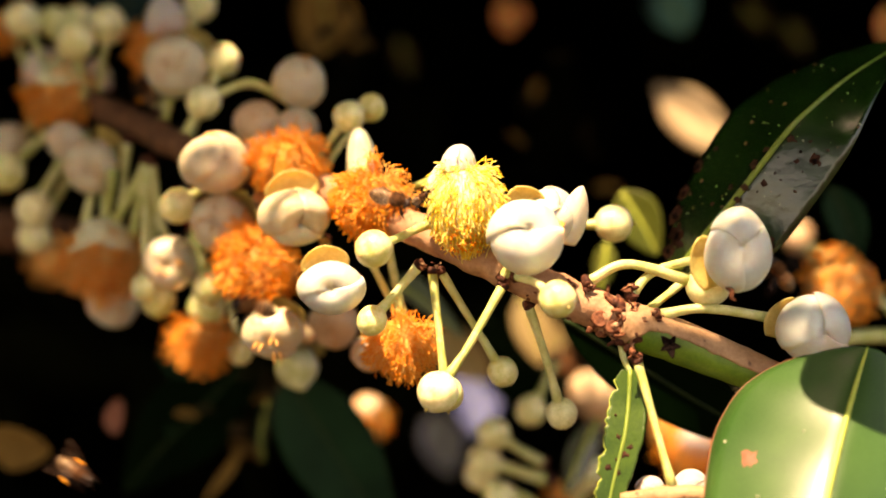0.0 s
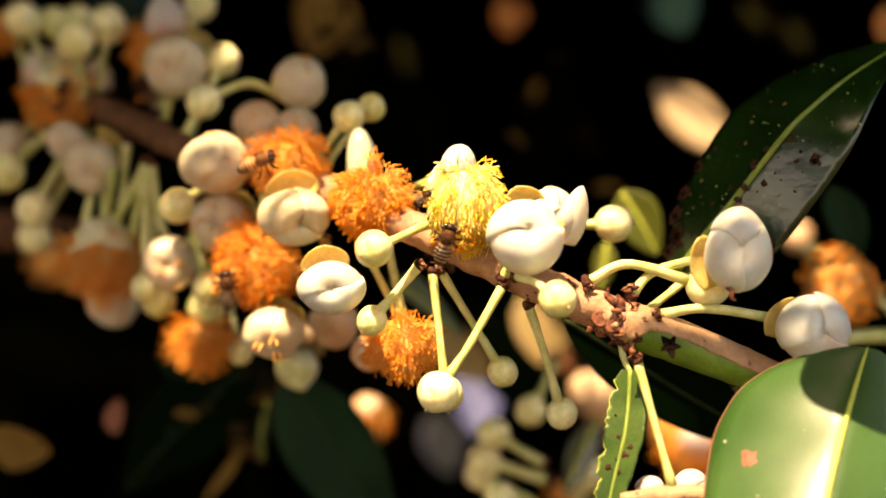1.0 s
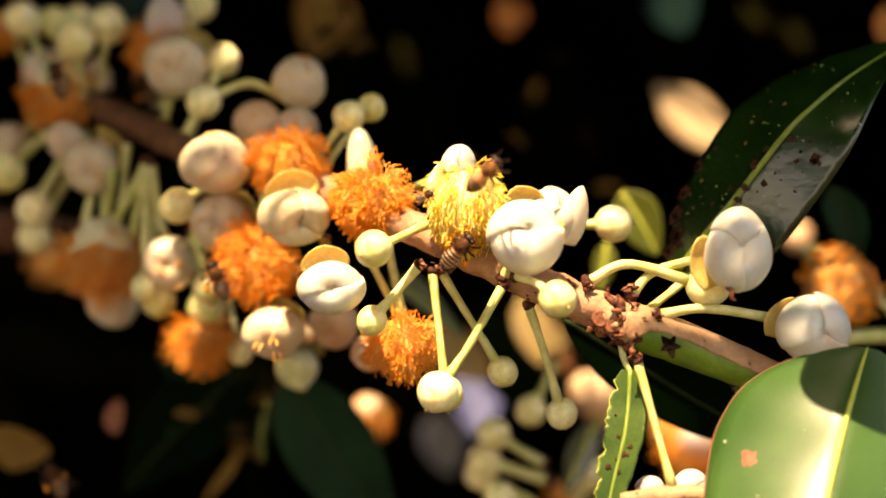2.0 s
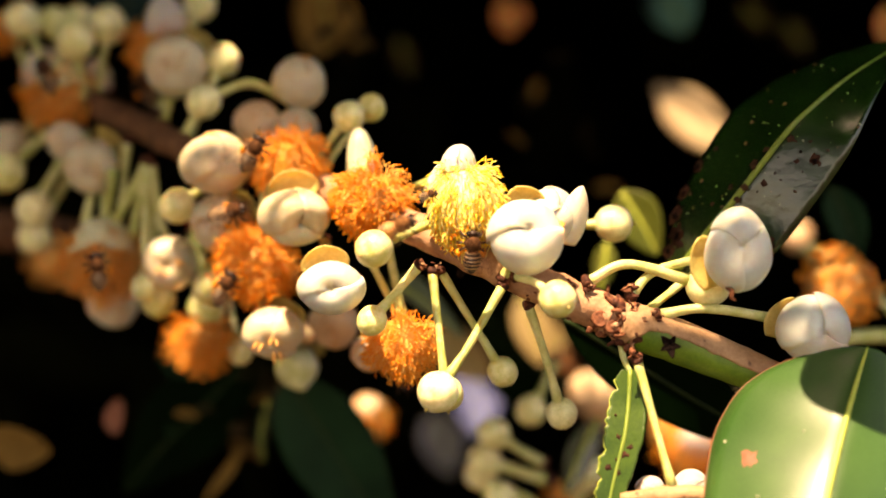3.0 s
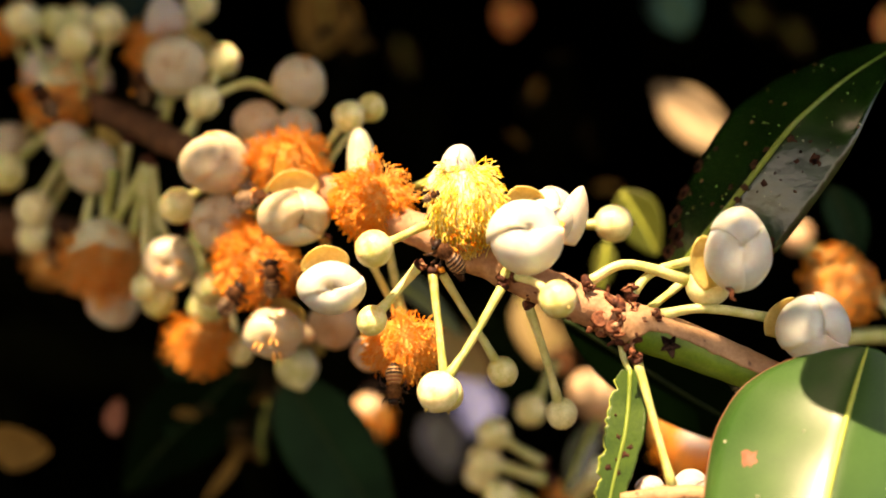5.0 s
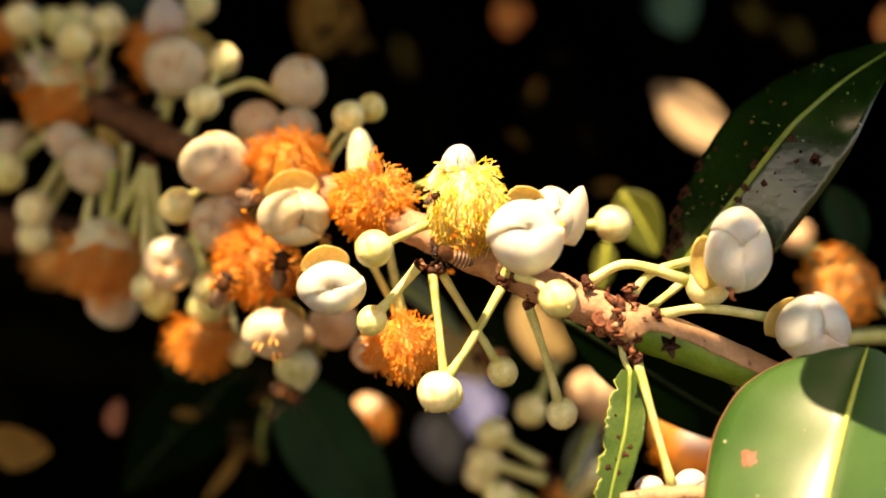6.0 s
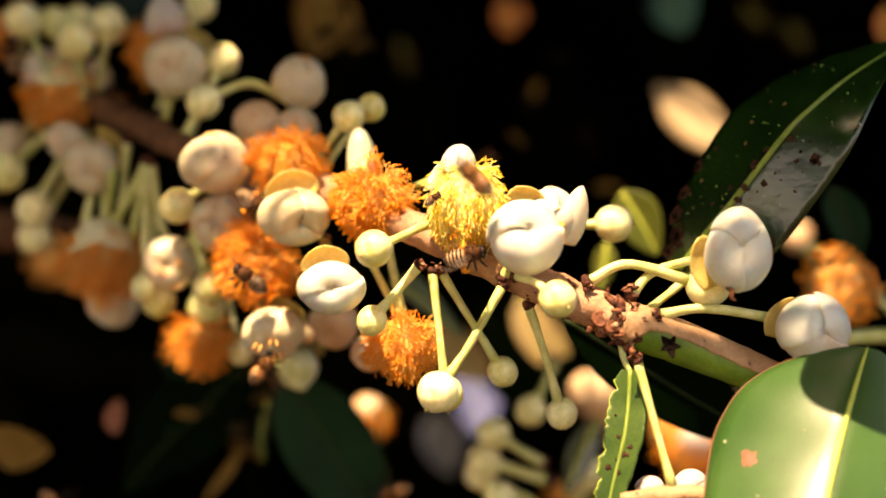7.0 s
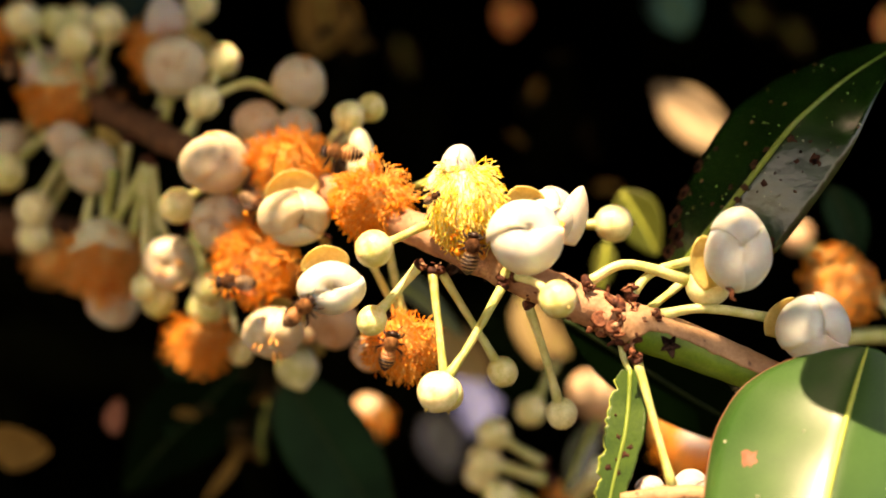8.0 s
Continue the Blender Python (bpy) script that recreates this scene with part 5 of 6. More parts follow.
leaf([P(129.6, 400.0, 106.4), P(135.2, 400.0, 100.8), P(140.5, 400.0, 94.9)], 5.37, (1, -0.2, -0.6), 0.1, DEADLEAF, "small brown dry leaf", seed=24, rib_r=0.3)
leaf([P(149.1, 400.0, 97.8), P(152.7, 400.0, 91.7), P(157.6, 400.0, 85.6)], 4.88, (1, -0.2, -0.6), 0.1, DEADLEAF, "small brown dry leaf", seed=25, rib_r=0.3)
leaf([P(149.2, 200.0, 81.8), P(148.4, 200.0, 75.2), P(149.5, 200.0, 67.6)], 3.42, (1, -0.2, 0.1), 0.1, RUSTLEAF, "small orange brown dry leaf", seed=26, rib_r=0.3)

def shading_leaf(shaded, reach, way, half, ahead, seed):
    """An unseen leaf on a twig, added between a place and the sun to shade it; way: where its tip points; half: half
    width, ahead: from the place to the tip, in mm.
    """
    spot = shaded + SUN * reach
    d = Vector(way)
    d = (d - SUN * d.dot(SUN)).normalized()
    a, b = spot - d * max(half * 0.0018, ahead * 0.0009), spot + d * ahead * 0.001
    ob = leaf([a, (a + b) / 2 + SUN * 0.001, b], half, d.cross(SUN), 0.1, LEAF, "unseen leaf added overhead to cast shade", seed=seed, shape=(1.0, 0.5))
    part("twig", tube([a, a + Vector((0.015, 0.0, 0.07)), a + Vector((-0.005, 0.02, 0.40 - 0.4 * reach)), a + Vector((-0.025, 0.05, 0.90 - reach))], [0.0007, 0.0025], 8, 16), BARK, ob, "brown twig added to carry the shading leaf")


# The first casts the curved shadow on the low leaf, others dim stray sun.
shading_leaf(P(103.4, -17.0, -31.6), 0.13, (-1.0, 0.0, -0.12), 16.0, 20.0, 30)
shading_leaf(P(-38.1, 72.0, 45.9), 0.20, (-0.7, -0.3, -0.6), 14.0, 15.0, 31)
shading_leaf(P(-59.2, 38.0, 22.0), 0.62, (-0.9, 0.0, -0.2), 3.4, 13.0, 32)
shading_leaf(P(60.2, -8.0, -22.8), 0.62, (0.9, 0.1, -0.35), 3.4, 15.0, 33)
shading_leaf(P(68.0, -18.0, 2.1), 0.62, (0.9, 0.0, 0.3), 3.4, 13.0, 34)
shading_leaf(P(86.8, -12.0, -17.1), 0.64, (-0.8, 0.0, 0.3), 3.4, 12.0, 35)
shading_leaf(P(-69.9, 56.0, 13.7), 0.60, (-0.9, 0.0, 0.2), 4.5, 7.0, 36)
shading_leaf(P(-60.2, 71.0, 52.0), 0.60, (-0.9, 0.0, 0.2), 4.5, 7.0, 37)
shading_leaf(P(-64.1, 60.0, -10.8), 0.58, (-0.5, 0.0, -0.7), 4.5, 9.0, 38)


def thin_stalk(a, b, r, sag=0.0, collar=True):
    ob = thing("flower_stalk", a, "pale green flower stalk", "stalk", "stalks on the branch")
    stem = part("stem", tube(bowed(Vector(a), Vector(b), sag * 0.001), [r * 0.0013, r * 0.001, r * 0.001, r * 0.0013], 8, 12, 0.1, r), STALK, ob)
    if collar:
        part("stalk_collar", ball(Vector(a), r * 0.0016, Vector(b) - Vector(a), 0.8, 10, 0.3, r), SCAR, stem, "brown scaly collar")


stub = thing("twig", P(52.0, -16.0, -58.2), "pale brown twig end with flower stalks", "twig")
part("twig_wood", tube([P(41.6, -14.0, -58.4), P(52.0, -16.0, -57.1), P(62.4, -16.0, -57.6), P(84.3, -11.0, -64.9)], [0.0015, 0.0021, 0.0021, 0.002], 12, 20, 0.15, 3), PALEBARK, stub)
thin_stalk(P(45.7, -10.0, -26.4), P(53.3, -16.0, -55.2), 0.95)
thin_stalk(P(48.2, 2.0, -15.7), P(60.2, 14.0, -7.4), 1.0)
thin_stalk(P(-82.1, 80.0, 24.5), P(-92.6, 85.0, 6.5), 1.3)
thin_stalk(P(-82.7, 80.0, 24.5), P(-87.1, 85.0, 3.3), 1.2)
thin_stalk(P(-81.1, 80.0, 23.7), P(-78.2, 78.0, 4.9), 1.1)
thin_stalk(P(-89.4, 90.0, 30.6), P(-91.0, 90.0, 11.4), 1.1)
thin_stalk(P(-100.0, 96.0, 17.9), P(-102.4, 96.0, 6.6), 1.2)
thin_stalk(P(-96.5, 94.0, 17.9), P(-96.5, 94.0, 6.6), 1.1)
thin_stalk(P(-19.7, 23.0, 0.1), P(-11.3, 28.0, -17.0), 1.0, collar=False)
thin_stalk(P(-13.6, 35.0, 13.9), P(-2.0, 20.0, 17.3), 1.0, collar=False)
thin_stalk(P(111.3, 90.0, -25.4), P(136.0, 100.0, -24.2), 2.0, collar=False)


# ---- the bees and their ways ----
def perch(place, heading, lean=0.45, pitch=0.0):
    """A bee's pose: heading in degrees against the clock from the right; lean: how far its back turns up instead of to the viewer."""
    h = radians(heading)
    x = Vector((math.cos(h), -0.15, math.sin(h))).normalized()
    z = Vector((0.15, -1.0, lean))
    z = (z - x * z.dot(x)).normalized()
    y = z.cross(x)
    m = Matrix((x, y, z)).transposed().to_4x4()
    m.translation = place
    return m


RESTING = bee(0.0, "striped honey bee crawling on a flower")
FLYING = bee(1.0, "striped honey bee flying between the flowers")


def flap(ob, spans):
    """Beat the wings of a bee while it is in the air."""
    for wing in ob.children:
        if "wing" not in wing.name:
            continue
        side = 1 if wing.location.y > 0 else -1
        at = wing.location.copy()
        rows = [(0.0, pose(*at, side * 8))]
        for t0, t1 in spans:
            n = int((t1 - t0) * 30)
            for i in range(n + 1):
                rows.append((t0 + i / 30, pose(*at, side * (44 if i % 2 else -22))))
        rows = [r for i, r in enumerate(rows) if i == 0 or r[0] > rows[i - 1][0] + 0.01]
        if rows[-1][0] < 7.9:
            rows.append((8.0, pose(*at, side * 8)))
        walk(wing, rows)


bees = {}
bees["forager"] = RESTING
bees["rover"] = FLYING
bees["climber"] = copy_thing(RESTING, pose(0, 0, 0))
bees["low_feeder"] = copy_thing(RESTING, pose(0, 0, 0))
bees["nibbler"] = copy_thing(RESTING, pose(0, 0, 0))
bees["hoverer"] = copy_thing(FLYING, pose(0, 0, 0))
bees["visitor"] = copy_thing(FLYING, pose(0, 0, 0))
bees["wanderer"] = copy_thing(RESTING, pose(0, 0, 0))
bees["high_feeder"] = copy_thing(RESTING, pose(0, 0, 0))
bees["sleeper"] = copy_thing(RESTING, pose(0, 0, 0))
bees["passer"] = copy_thing(FLYING, pose(0, 0, 0))
bees["tiny"] = copy_thing(RESTING, pose(0, 0, 0))
bees["shade_visitor"] = copy_thing(FLYING, pose(0, 0, 0))


def motions():
    ob = bees["forager"]
    flap(ob, ((0.0, 0.45),))
    walk(ob, [
        (0.0, perch(P(-12.6, -6.0, 12.2), -20)),
        (0.1, perch(P(-10.0, -10.0, 7.3), -25)),
        (0.2, perch(P(-10.4, -13.0, 2.8), 0)),
        (0.3, perch(P(-7.2, -14.0, 2.5), 15)),
        (0.4, perch(P(-4.2, -12.0, -0.7), 55)),
        (0.5, perch(P(0.0, -8.0, -0.4), 95)),
        (0.6, perch(P(0.0, -8.0, -0.9), 92)),
        (0.7, perch(P(0.9, -9.0, -1.3), 90)),
        (0.8, perch(P(1.2, -9.0, -0.1), 85)),
        (0.9, perch(P(0.0, -9.0, 0.4), 75)),
        (1.0, perch(P(0.5, -9.0, 0.9), 72)),
        (1.1, perch(P(0.0, -9.0, 1.5), 70)),
        (1.2, perch(P(0.3, -9.0, 1.3), 60)),
        (1.3, perch(P(1.7, -10.0, 0.3), 60)),
        (1.4, perch(P(0.9, -10.0, -0.4), 30)),
        (1.5, perch(P(2.3, -10.0, -0.4), 20)),
        (1.6, perch(P(1.2, -10.0, -0.7), 25)),
        (1.7, perch(P(1.6, -10.0, -0.7), 30)),
        (2.2, perch(P(4.1, -10.0, -0.7), 50)),
        (2.8, perch(P(6.5, -11.0, 0.1), 70)),
        (2.9, perch(P(6.2, -11.0, -0.4), 85)),
        (3.0, perch(P(6.9, -12.0, -0.8), 88)),
        (3.1, perch(P(7.1, -12.0, 0.7), 95)),
        (3.2, perch(P(7.1, -12.0, 0.4), 100)),
        (3.3, perch(P(7.1, -12.0, 0.7), 100)),
        (3.4, perch(P(6.7, -12.0, 1.2), 118)),
        (3.5, perch(P(7.1, -12.0, 0.8), 120)),
        (3.6, perch(P(6.9, -12.0, 0.9), 122)),
        (3.7, perch(P(4.8, -12.0, 0.4), 130)),
        (3.8, perch(P(5.0, -12.0, -0.7), 160)),
        (3.9, perch(P(5.3, -12.0, -0.4), 165)),
        (4.0, perch(P(5.6, -12.0, -0.9), 170)),
        (4.1, perch(P(4.4, -12.0, -1.9), 175)),
        (4.2, perch(P(4.1, -12.0, -2.1), 172)),
        (4.3, perch(P(3.6, -12.0, -2.2), 165)),
        (4.4, perch(P(4.5, -12.0, -2.5), 170)),
        (4.5, perch(P(4.1, -11.0, -1.3), 172)),
        (4.6, perch(P(5.0, -11.0, -2.1), 170)),
        (4.7, perch(P(2.9, -11.0, -1.9), 165)),
        (5.2, perch(P(1.5, -10.0, -1.9), 130)),
        (5.8, perch(P(0.8, -11.0, -1.3), 155)),
        (6.0, perch(P(2.4, -11.0, -1.7), 165)),
        (6.2, perch(P(0.1, -9.0, -0.9), 110)),
        (6.4, perch(P(0.7, -8.0, -0.4), 70)),
        (6.5, perch(P(0.7, -7.0, 0.1), 60)),
        (6.6, perch(P(1.2, -9.0, -0.7), 30)),
        (6.8, perch(P(2.9, -10.0, -1.3), 20)),
        (7.0, perch(P(5.0, -11.0, -1.5), 10)),
        (7.2, perch(P(4.4, -11.0, -1.7), 5)),
        (7.5, perch(P(4.5, -11.0, -1.6), 8)),
        (7.7, perch(P(5.6, -11.0, -1.2), 40)),
        (7.8, perch(P(7.2, -11.0, -0.7), 75)),
        (7.9, perch(P(6.9, -11.0, -1.2), 80)),
        (8.0, perch(P(6.6, -11.0, -1.1), 80)),
    ])
    ob = bees["rover"]
    flap(ob, ((1.1, 4.8), (6.0, 8.0)))
    walk(ob, [
        (0.0, perch(P(-47.7, 45.0, 14.5), 90)),
        (0.1, perch(P(-47.9, 40.0, 13.8), 90)),
        (0.2, perch(P(-49.9, 35.0, 15.4), 95)),
        (0.3, perch(P(-51.4, 30.0, 18.2), 100)),
        (0.4, perch(P(-51.4, 28.0, 19.5), 90)),
        (0.5, perch(P(-50.8, 26.0, 21.2), 85)),
        (0.7, perch(P(-49.3, 26.0, 21.2), 80)),
        (0.8, perch(P(-49.2, 26.0, 21.0), 70)),
        (0.9, perch(P(-47.6, 24.0, 24.0), 50)),
        (1.0, perch(P(-47.0, 22.0, 21.7), 20)),
        (1.1, perch(P(-37.1, 18.0, 26.8), 0)),
        (1.2, perch(P(-28.9, 12.0, 23.5), -15)),
        (1.3, perch(P(-14.2, 5.0, 14.5), -30)),
        (1.4, perch(P(-10.7, 0.0, 14.4), 0)),
        (1.5, perch(P(-10.6, -4.0, 14.9), 10)),
        (1.6, perch(P(-4.5, -10.0, 10.5), -20)),
        (1.7, perch(P(0.8, -16.0, 9.6), -10)),
        (2.1, perch(P(9.7, -30.0, 18.0), 60)),
        (2.5, perch(P(-18.7, -20.0, 14.4), 140)),
        (2.8, perch(P(-29.6, -12.0, 9.3), 60)),
        (2.9, perch(P(-19.9, -8.0, 9.7), 10)),
        (3.0, perch(P(-11.4, -6.0, 5.1), 20)),
        (3.1, perch(P(-4.3, -10.0, 13.0), 35)),
        (3.2, perch(P(0.9, -16.0, 18.2), 20)),
        (3.3, perch(P(12.4, -22.0, 13.7), -10)),
        (3.4, perch(P(22.8, -22.0, 11.5), -5)),
        (3.5, perch(P(51.6, 20.0, 10.0), 0)),
        (3.6, perch(P(57.5, 0.0, 13.1), 10)),
        (3.7, perch(P(68.5, -10.0, 12.5), -10)),
        (3.8, perch(P(60.4, -20.0, -5.6), -90)),
        (3.9, perch(P(43.5, -36.0, -11.2), -170)),
        (4.0, perch(P(27.8, -36.0, -13.9), -175)),
        (4.1, perch(P(10.6, -36.0, -18.5), -170)),
        (4.2, perch(P(-23.6, -10.0, -24.0), -165)),
        (4.3, perch(P(-24.7, -5.0, -22.4), -178)),
        (4.4, perch(P(-31.3, 0.0, -22.9), -180)),
        (4.5, perch(P(-49.3, 20.0, -34.7), -160)),
        (4.7, perch(P(-78.2, 40.0, -52.6), -150)),
        (5.2, perch(P(-106.0, 40.0, -76.0), -120)),
        (5.7, perch(P(-144.1, 40.0, -23.3), -60)),
        (6.1, perch(P(-127.4, 20.0, 31.2), 0)),
        (6.3, perch(P(-80.0, 5.0, 34.4), -20)),
        (6.4, perch(P(-61.8, 2.0, 27.4), -35)),
        (6.5, perch(P(-45.3, 0.0, 18.8), -40)),
        (6.6, perch(P(-23.2, -5.0, 9.1), -25)),
        (6.7, perch(P(9.9, -20.0, 5.3), 0)),
        (6.8, perch(P(15.5, -26.0, 8.5), 20)),
        (6.9, perch(P(13.6, -26.0, 11.7), 80)),
        (7.0, perch(P(7.6, -22.0, 16.1), 140)),
        (7.1, perch(P(-1.8, -14.0, 27.5), 110, -0.9)),
        (7.2, perch(P(-1.6, -10.0, 25.4), 90, -0.9)),
        (7.3, perch(P(-4.5, -8.0, 30.5), 90, -0.9)),
        (7.4, perch(P(-5.9, -5.0, 36.6), 90, -0.9)),
        (7.5, perch(P(-7.7, -2.0, 40.9), 90, -0.9)),
        (7.6, perch(P(-8.4, 0.0, 39.7), 95, -0.9)),
        (7.7, perch(P(-12.2, 4.0, 41.1), 110, -0.9)),
        (7.8, perch(P(-16.1, 8.0, 41.5), 130, -0.9)),
        (7.9, perch(P(-20.5, 8.0, 32.5), 160)),
        (8.0, perch(P(-24.4, 6.0, 23.5), 180)),
    ])
    ob = bees["climber"]
    flap(ob, ((3.6, 4.3),))
    walk(ob, [
        (0.0, perch(P(-84.0, 140.0, 33.1), 40)),
        (1.5, perch(P(-76.3, 120.0, 31.3), 40)),
        (2.4, perch(P(-60.9, 70.0, 21.8), 60)),
        (2.8, perch(P(-49.2, 24.0, 21.9), 80)),
        (2.9, perch(P(-49.7, 24.0, 22.2), 75)),
        (3.0, perch(P(-48.1, 24.0, 23.8), 60)),
        (3.1, perch(P(-46.8, 24.0, 27.1), 60)),
        (3.2, perch(P(-45.2, 24.0, 28.6), 20)),
        (3.3, perch(P(-44.6, 24.0, 25.4), -40)),
        (3.4, perch(P(-44.8, 24.0, 25.4), -30)),
        (3.5, perch(P(-43.2, 24.0, 22.4), -60)),
        (3.6, perch(P(-39.9, 24.0, 23.2), -20)),
        (3.7, perch(P(-33.4, 24.0, 22.2), -20)),
        (3.8, perch(P(-28.9, 5.0, 15.2), -50)),
        (3.9, perch(P(-33.4, 16.0, 13.8), -95)),
        (4.0, perch(P(-29.4, -5.0, 8.5), -70)),
        (4.1, perch(P(-26.8, -10.0, 1.7), -100)),
        (4.2, perch(P(-34.4, 11.0, -6.1), -150)),
        (4.3, perch(P(-46.7, 24.0, -6.9), -190)),
        (4.4, perch(P(-50.4, 28.0, -10.2), -220)),
        (4.5, perch(P(-50.6, 28.0, -9.6), -230)),
        (4.6, perch(P(-47.9, 28.0, -8.5), -250)),
        (4.7, perch(P(-45.8, 28.0, -7.7), -265)),
        (5.2, perch(P(-42.8, 28.0, -7.7), -270)),
        (5.8, perch(P(-40.6, 28.0, -7.7), -290)),
        (5.9, perch(P(-41.2, 28.0, -6.7), -285)),
        (6.0, perch(P(-41.2, 28.0, -5.6), -280)),
        (6.2, perch(P(-41.8, 28.0, -5.9), -275)),
        (6.3, perch(P(-43.4, 28.0, -5.6), -272)),
        (6.4, perch(P(-45.5, 28.0, -5.6), -270)),
        (6.5, perch(P(-45.3, 28.0, -5.3), -268)),
        (6.6, perch(P(-45.8, 28.0, -5.9), -262)),
        (6.7, perch(P(-46.7, 28.0, -5.9), -250)),
        (6.8, perch(P(-46.7, 28.0, -7.0), -225)),
        (7.0, perch(P(-48.6, 28.0, -7.6), -215)),
        (7.1, perch(P(-49.7, 28.0, -6.4), -212)),
        (7.3, perch(P(-51.9, 28.0, -6.6), -210)),
        (7.4, perch(P(-52.4, 28.0, -5.6), -205)),
        (7.5, perch(P(-53.8, 28.0, -6.6), -190)),
        (7.7, perch(P(-53.0, 28.0, -7.0), -185)),
        (7.8, perch(P(-53.4, 28.0, -8.6), -175)),
        (7.9, perch(P(-53.5, 28.0, -8.5), -172)),
        (8.0, perch(P(-52.4, 28.0, -8.4), -178)),
    ])
    ob = bees["low_feeder"]
    walk(ob, [
        (0.0, perch(P(-78.8, 140.0, -1.6), 60)),
        (0.2, perch(P(-58.3, 60.0, 7.0), 100)),
        (0.3, perch(P(-54.7, 42.0, 6.0), 100)),
        (0.4, perch(P(-56.6, 38.0, 3.4), 100)),
        (0.5, perch(P(-58.9, 38.0, -3.1), 105)),
        (0.8, perch(P(-59.2, 38.0, -7.6), 100)),
        (0.9, perch(P(-56.7, 36.0, -9.3), 95)),
        (1.0, perch(P(-55.3, 34.0, -10.8), 92)),
        (1.2, perch(P(-55.0, 34.0, -10.2), 95)),
        (1.5, perch(P(-55.5, 34.0, -8.5), 115)),
        (1.7, perch(P(-57.8, 36.0, -8.0), 125)),
        (2.8, perch(P(-57.0, 36.0, -10.3), 60)),
        (3.4, perch(P(-55.3, 34.0, -11.5), 60)),
        (3.5, perch(P(-55.5, 34.0, -13.5), 55)),
        (4.5, perch(P(-54.4, 34.0, -13.2), 50)),
        (5.8, perch(P(-56.4, 36.0, -12.5), 50)),
        (6.0, perch(P(-57.3, 36.0, -10.9), 60)),
        (6.1, perch(P(-58.1, 38.0, -9.0), 80)),
        (6.2, perch(P(-59.4, 40.0, -9.4), 90)),
        (6.5, perch(P(-67.3, 100.0, -12.9), 90)),
        (8.0, perch(P(-69.3, 110.0, -13.1), 90)),
    ])
    ob = bees["nibbler"]
    walk(ob, [
        (0.0, perch(P(-75.3, 140.0, 19.3), 0)),
        (2.6, perch(P(-61.3, 60.0, 13.8), 0)),
        (3.0, perch(P(-55.5, 33.0, 9.5), 10)),
        (3.1, perch(P(-51.8, 26.0, 7.4), 20)),
        (3.2, perch(P(-50.5, 26.0, 8.7), 10)),
        (3.3, perch(P(-51.9, 26.0, 9.6), 20)),
        (3.4, perch(P(-50.2, 26.0, 8.9), 45)),
        (3.5, perch(P(-49.0, 26.0, 10.5), 55)),
        (3.6, perch(P(-48.6, 26.0, 10.5), 40)),
        (3.8, perch(P(-48.2, 26.0, 10.7), 30)),
        (4.2, perch(P(-48.7, 26.0, 11.3), 15)),
        (4.5, perch(P(-49.7, 26.0, 12.4), 10)),
        (4.7, perch(P(-48.9, 26.0, 12.8), 5)),
        (5.8, perch(P(-47.7, 27.0, 13.0), -20)),
        (6.0, perch(P(-48.3, 27.0, 12.7), -25)),
        (6.5, perch(P(-48.1, 28.0, 12.7), -30)),
        (7.0, perch(P(-48.9, 34.0, 12.6), -30)),
        (8.0, perch(P(-48.7, 38.0, 12.1), -30)),
    ])
    ob = bees["hoverer"]
    flap(ob, ((3.4, 4.8), (7.4, 8.0)))
    walk(ob, [
        (0.0, perch(P(15.1, -20.0, -85.8), 120)),
        (2.5, perch(P(8.6, -20.0, -72.7), 120)),
        (3.4, perch(P(-18.7, -20.0, -49.3), 120)),
        (3.6, perch(P(-21.3, -20.0, -25.9), 95)),
        (3.8, perch(P(-16.3, -15.0, -6.0), 60)),
        (3.9, perch(P(-8.9, -15.0, -0.5), 50)),
        (4.0, perch(P(-9.4, -16.0, -3.1), 50)),
        (4.1, perch(P(-8.2, -15.0, 3.3), 45)),
        (4.2, perch(P(-10.0, -14.0, 5.9), 40)),
        (4.3, perch(P(-8.2, -14.0, 7.2), 50)),
        (4.4, perch(P(-5.5, -14.0, 9.4), 90)),
        (4.5, perch(P(-3.9, -15.0, 10.1), 118)),
        (4.6, perch(P(-6.4, -15.0, 15.1), 130)),
        (4.7, perch(P(-12.4, -15.0, 26.4), 140)),
        (5.2, perch(P(-51.0, -10.0, 85.2), 150)),
        (5.8, perch(P(-124.6, 20.0, 62.2), 220)),
        (6.5, perch(P(-126.6, 60.0, -39.3), 280)),
        (7.2, perch(P(-88.7, 60.0, -69.7), 320)),
        (7.6, perch(P(-56.2, 40.0, -49.6), 370)),
        (7.8, perch(P(-43.8, 15.0, -30.6), 400)),
        (7.9, perch(P(-38.7, 2.0, -20.3), 405)),
        (8.0, perch(P(-34.6, -2.0, -15.0), 400)),
    ])
    ob = bees["visitor"]
    flap(ob, ((0.0, 0.5), (2.2, 3.0), (5.0, 7.4)))
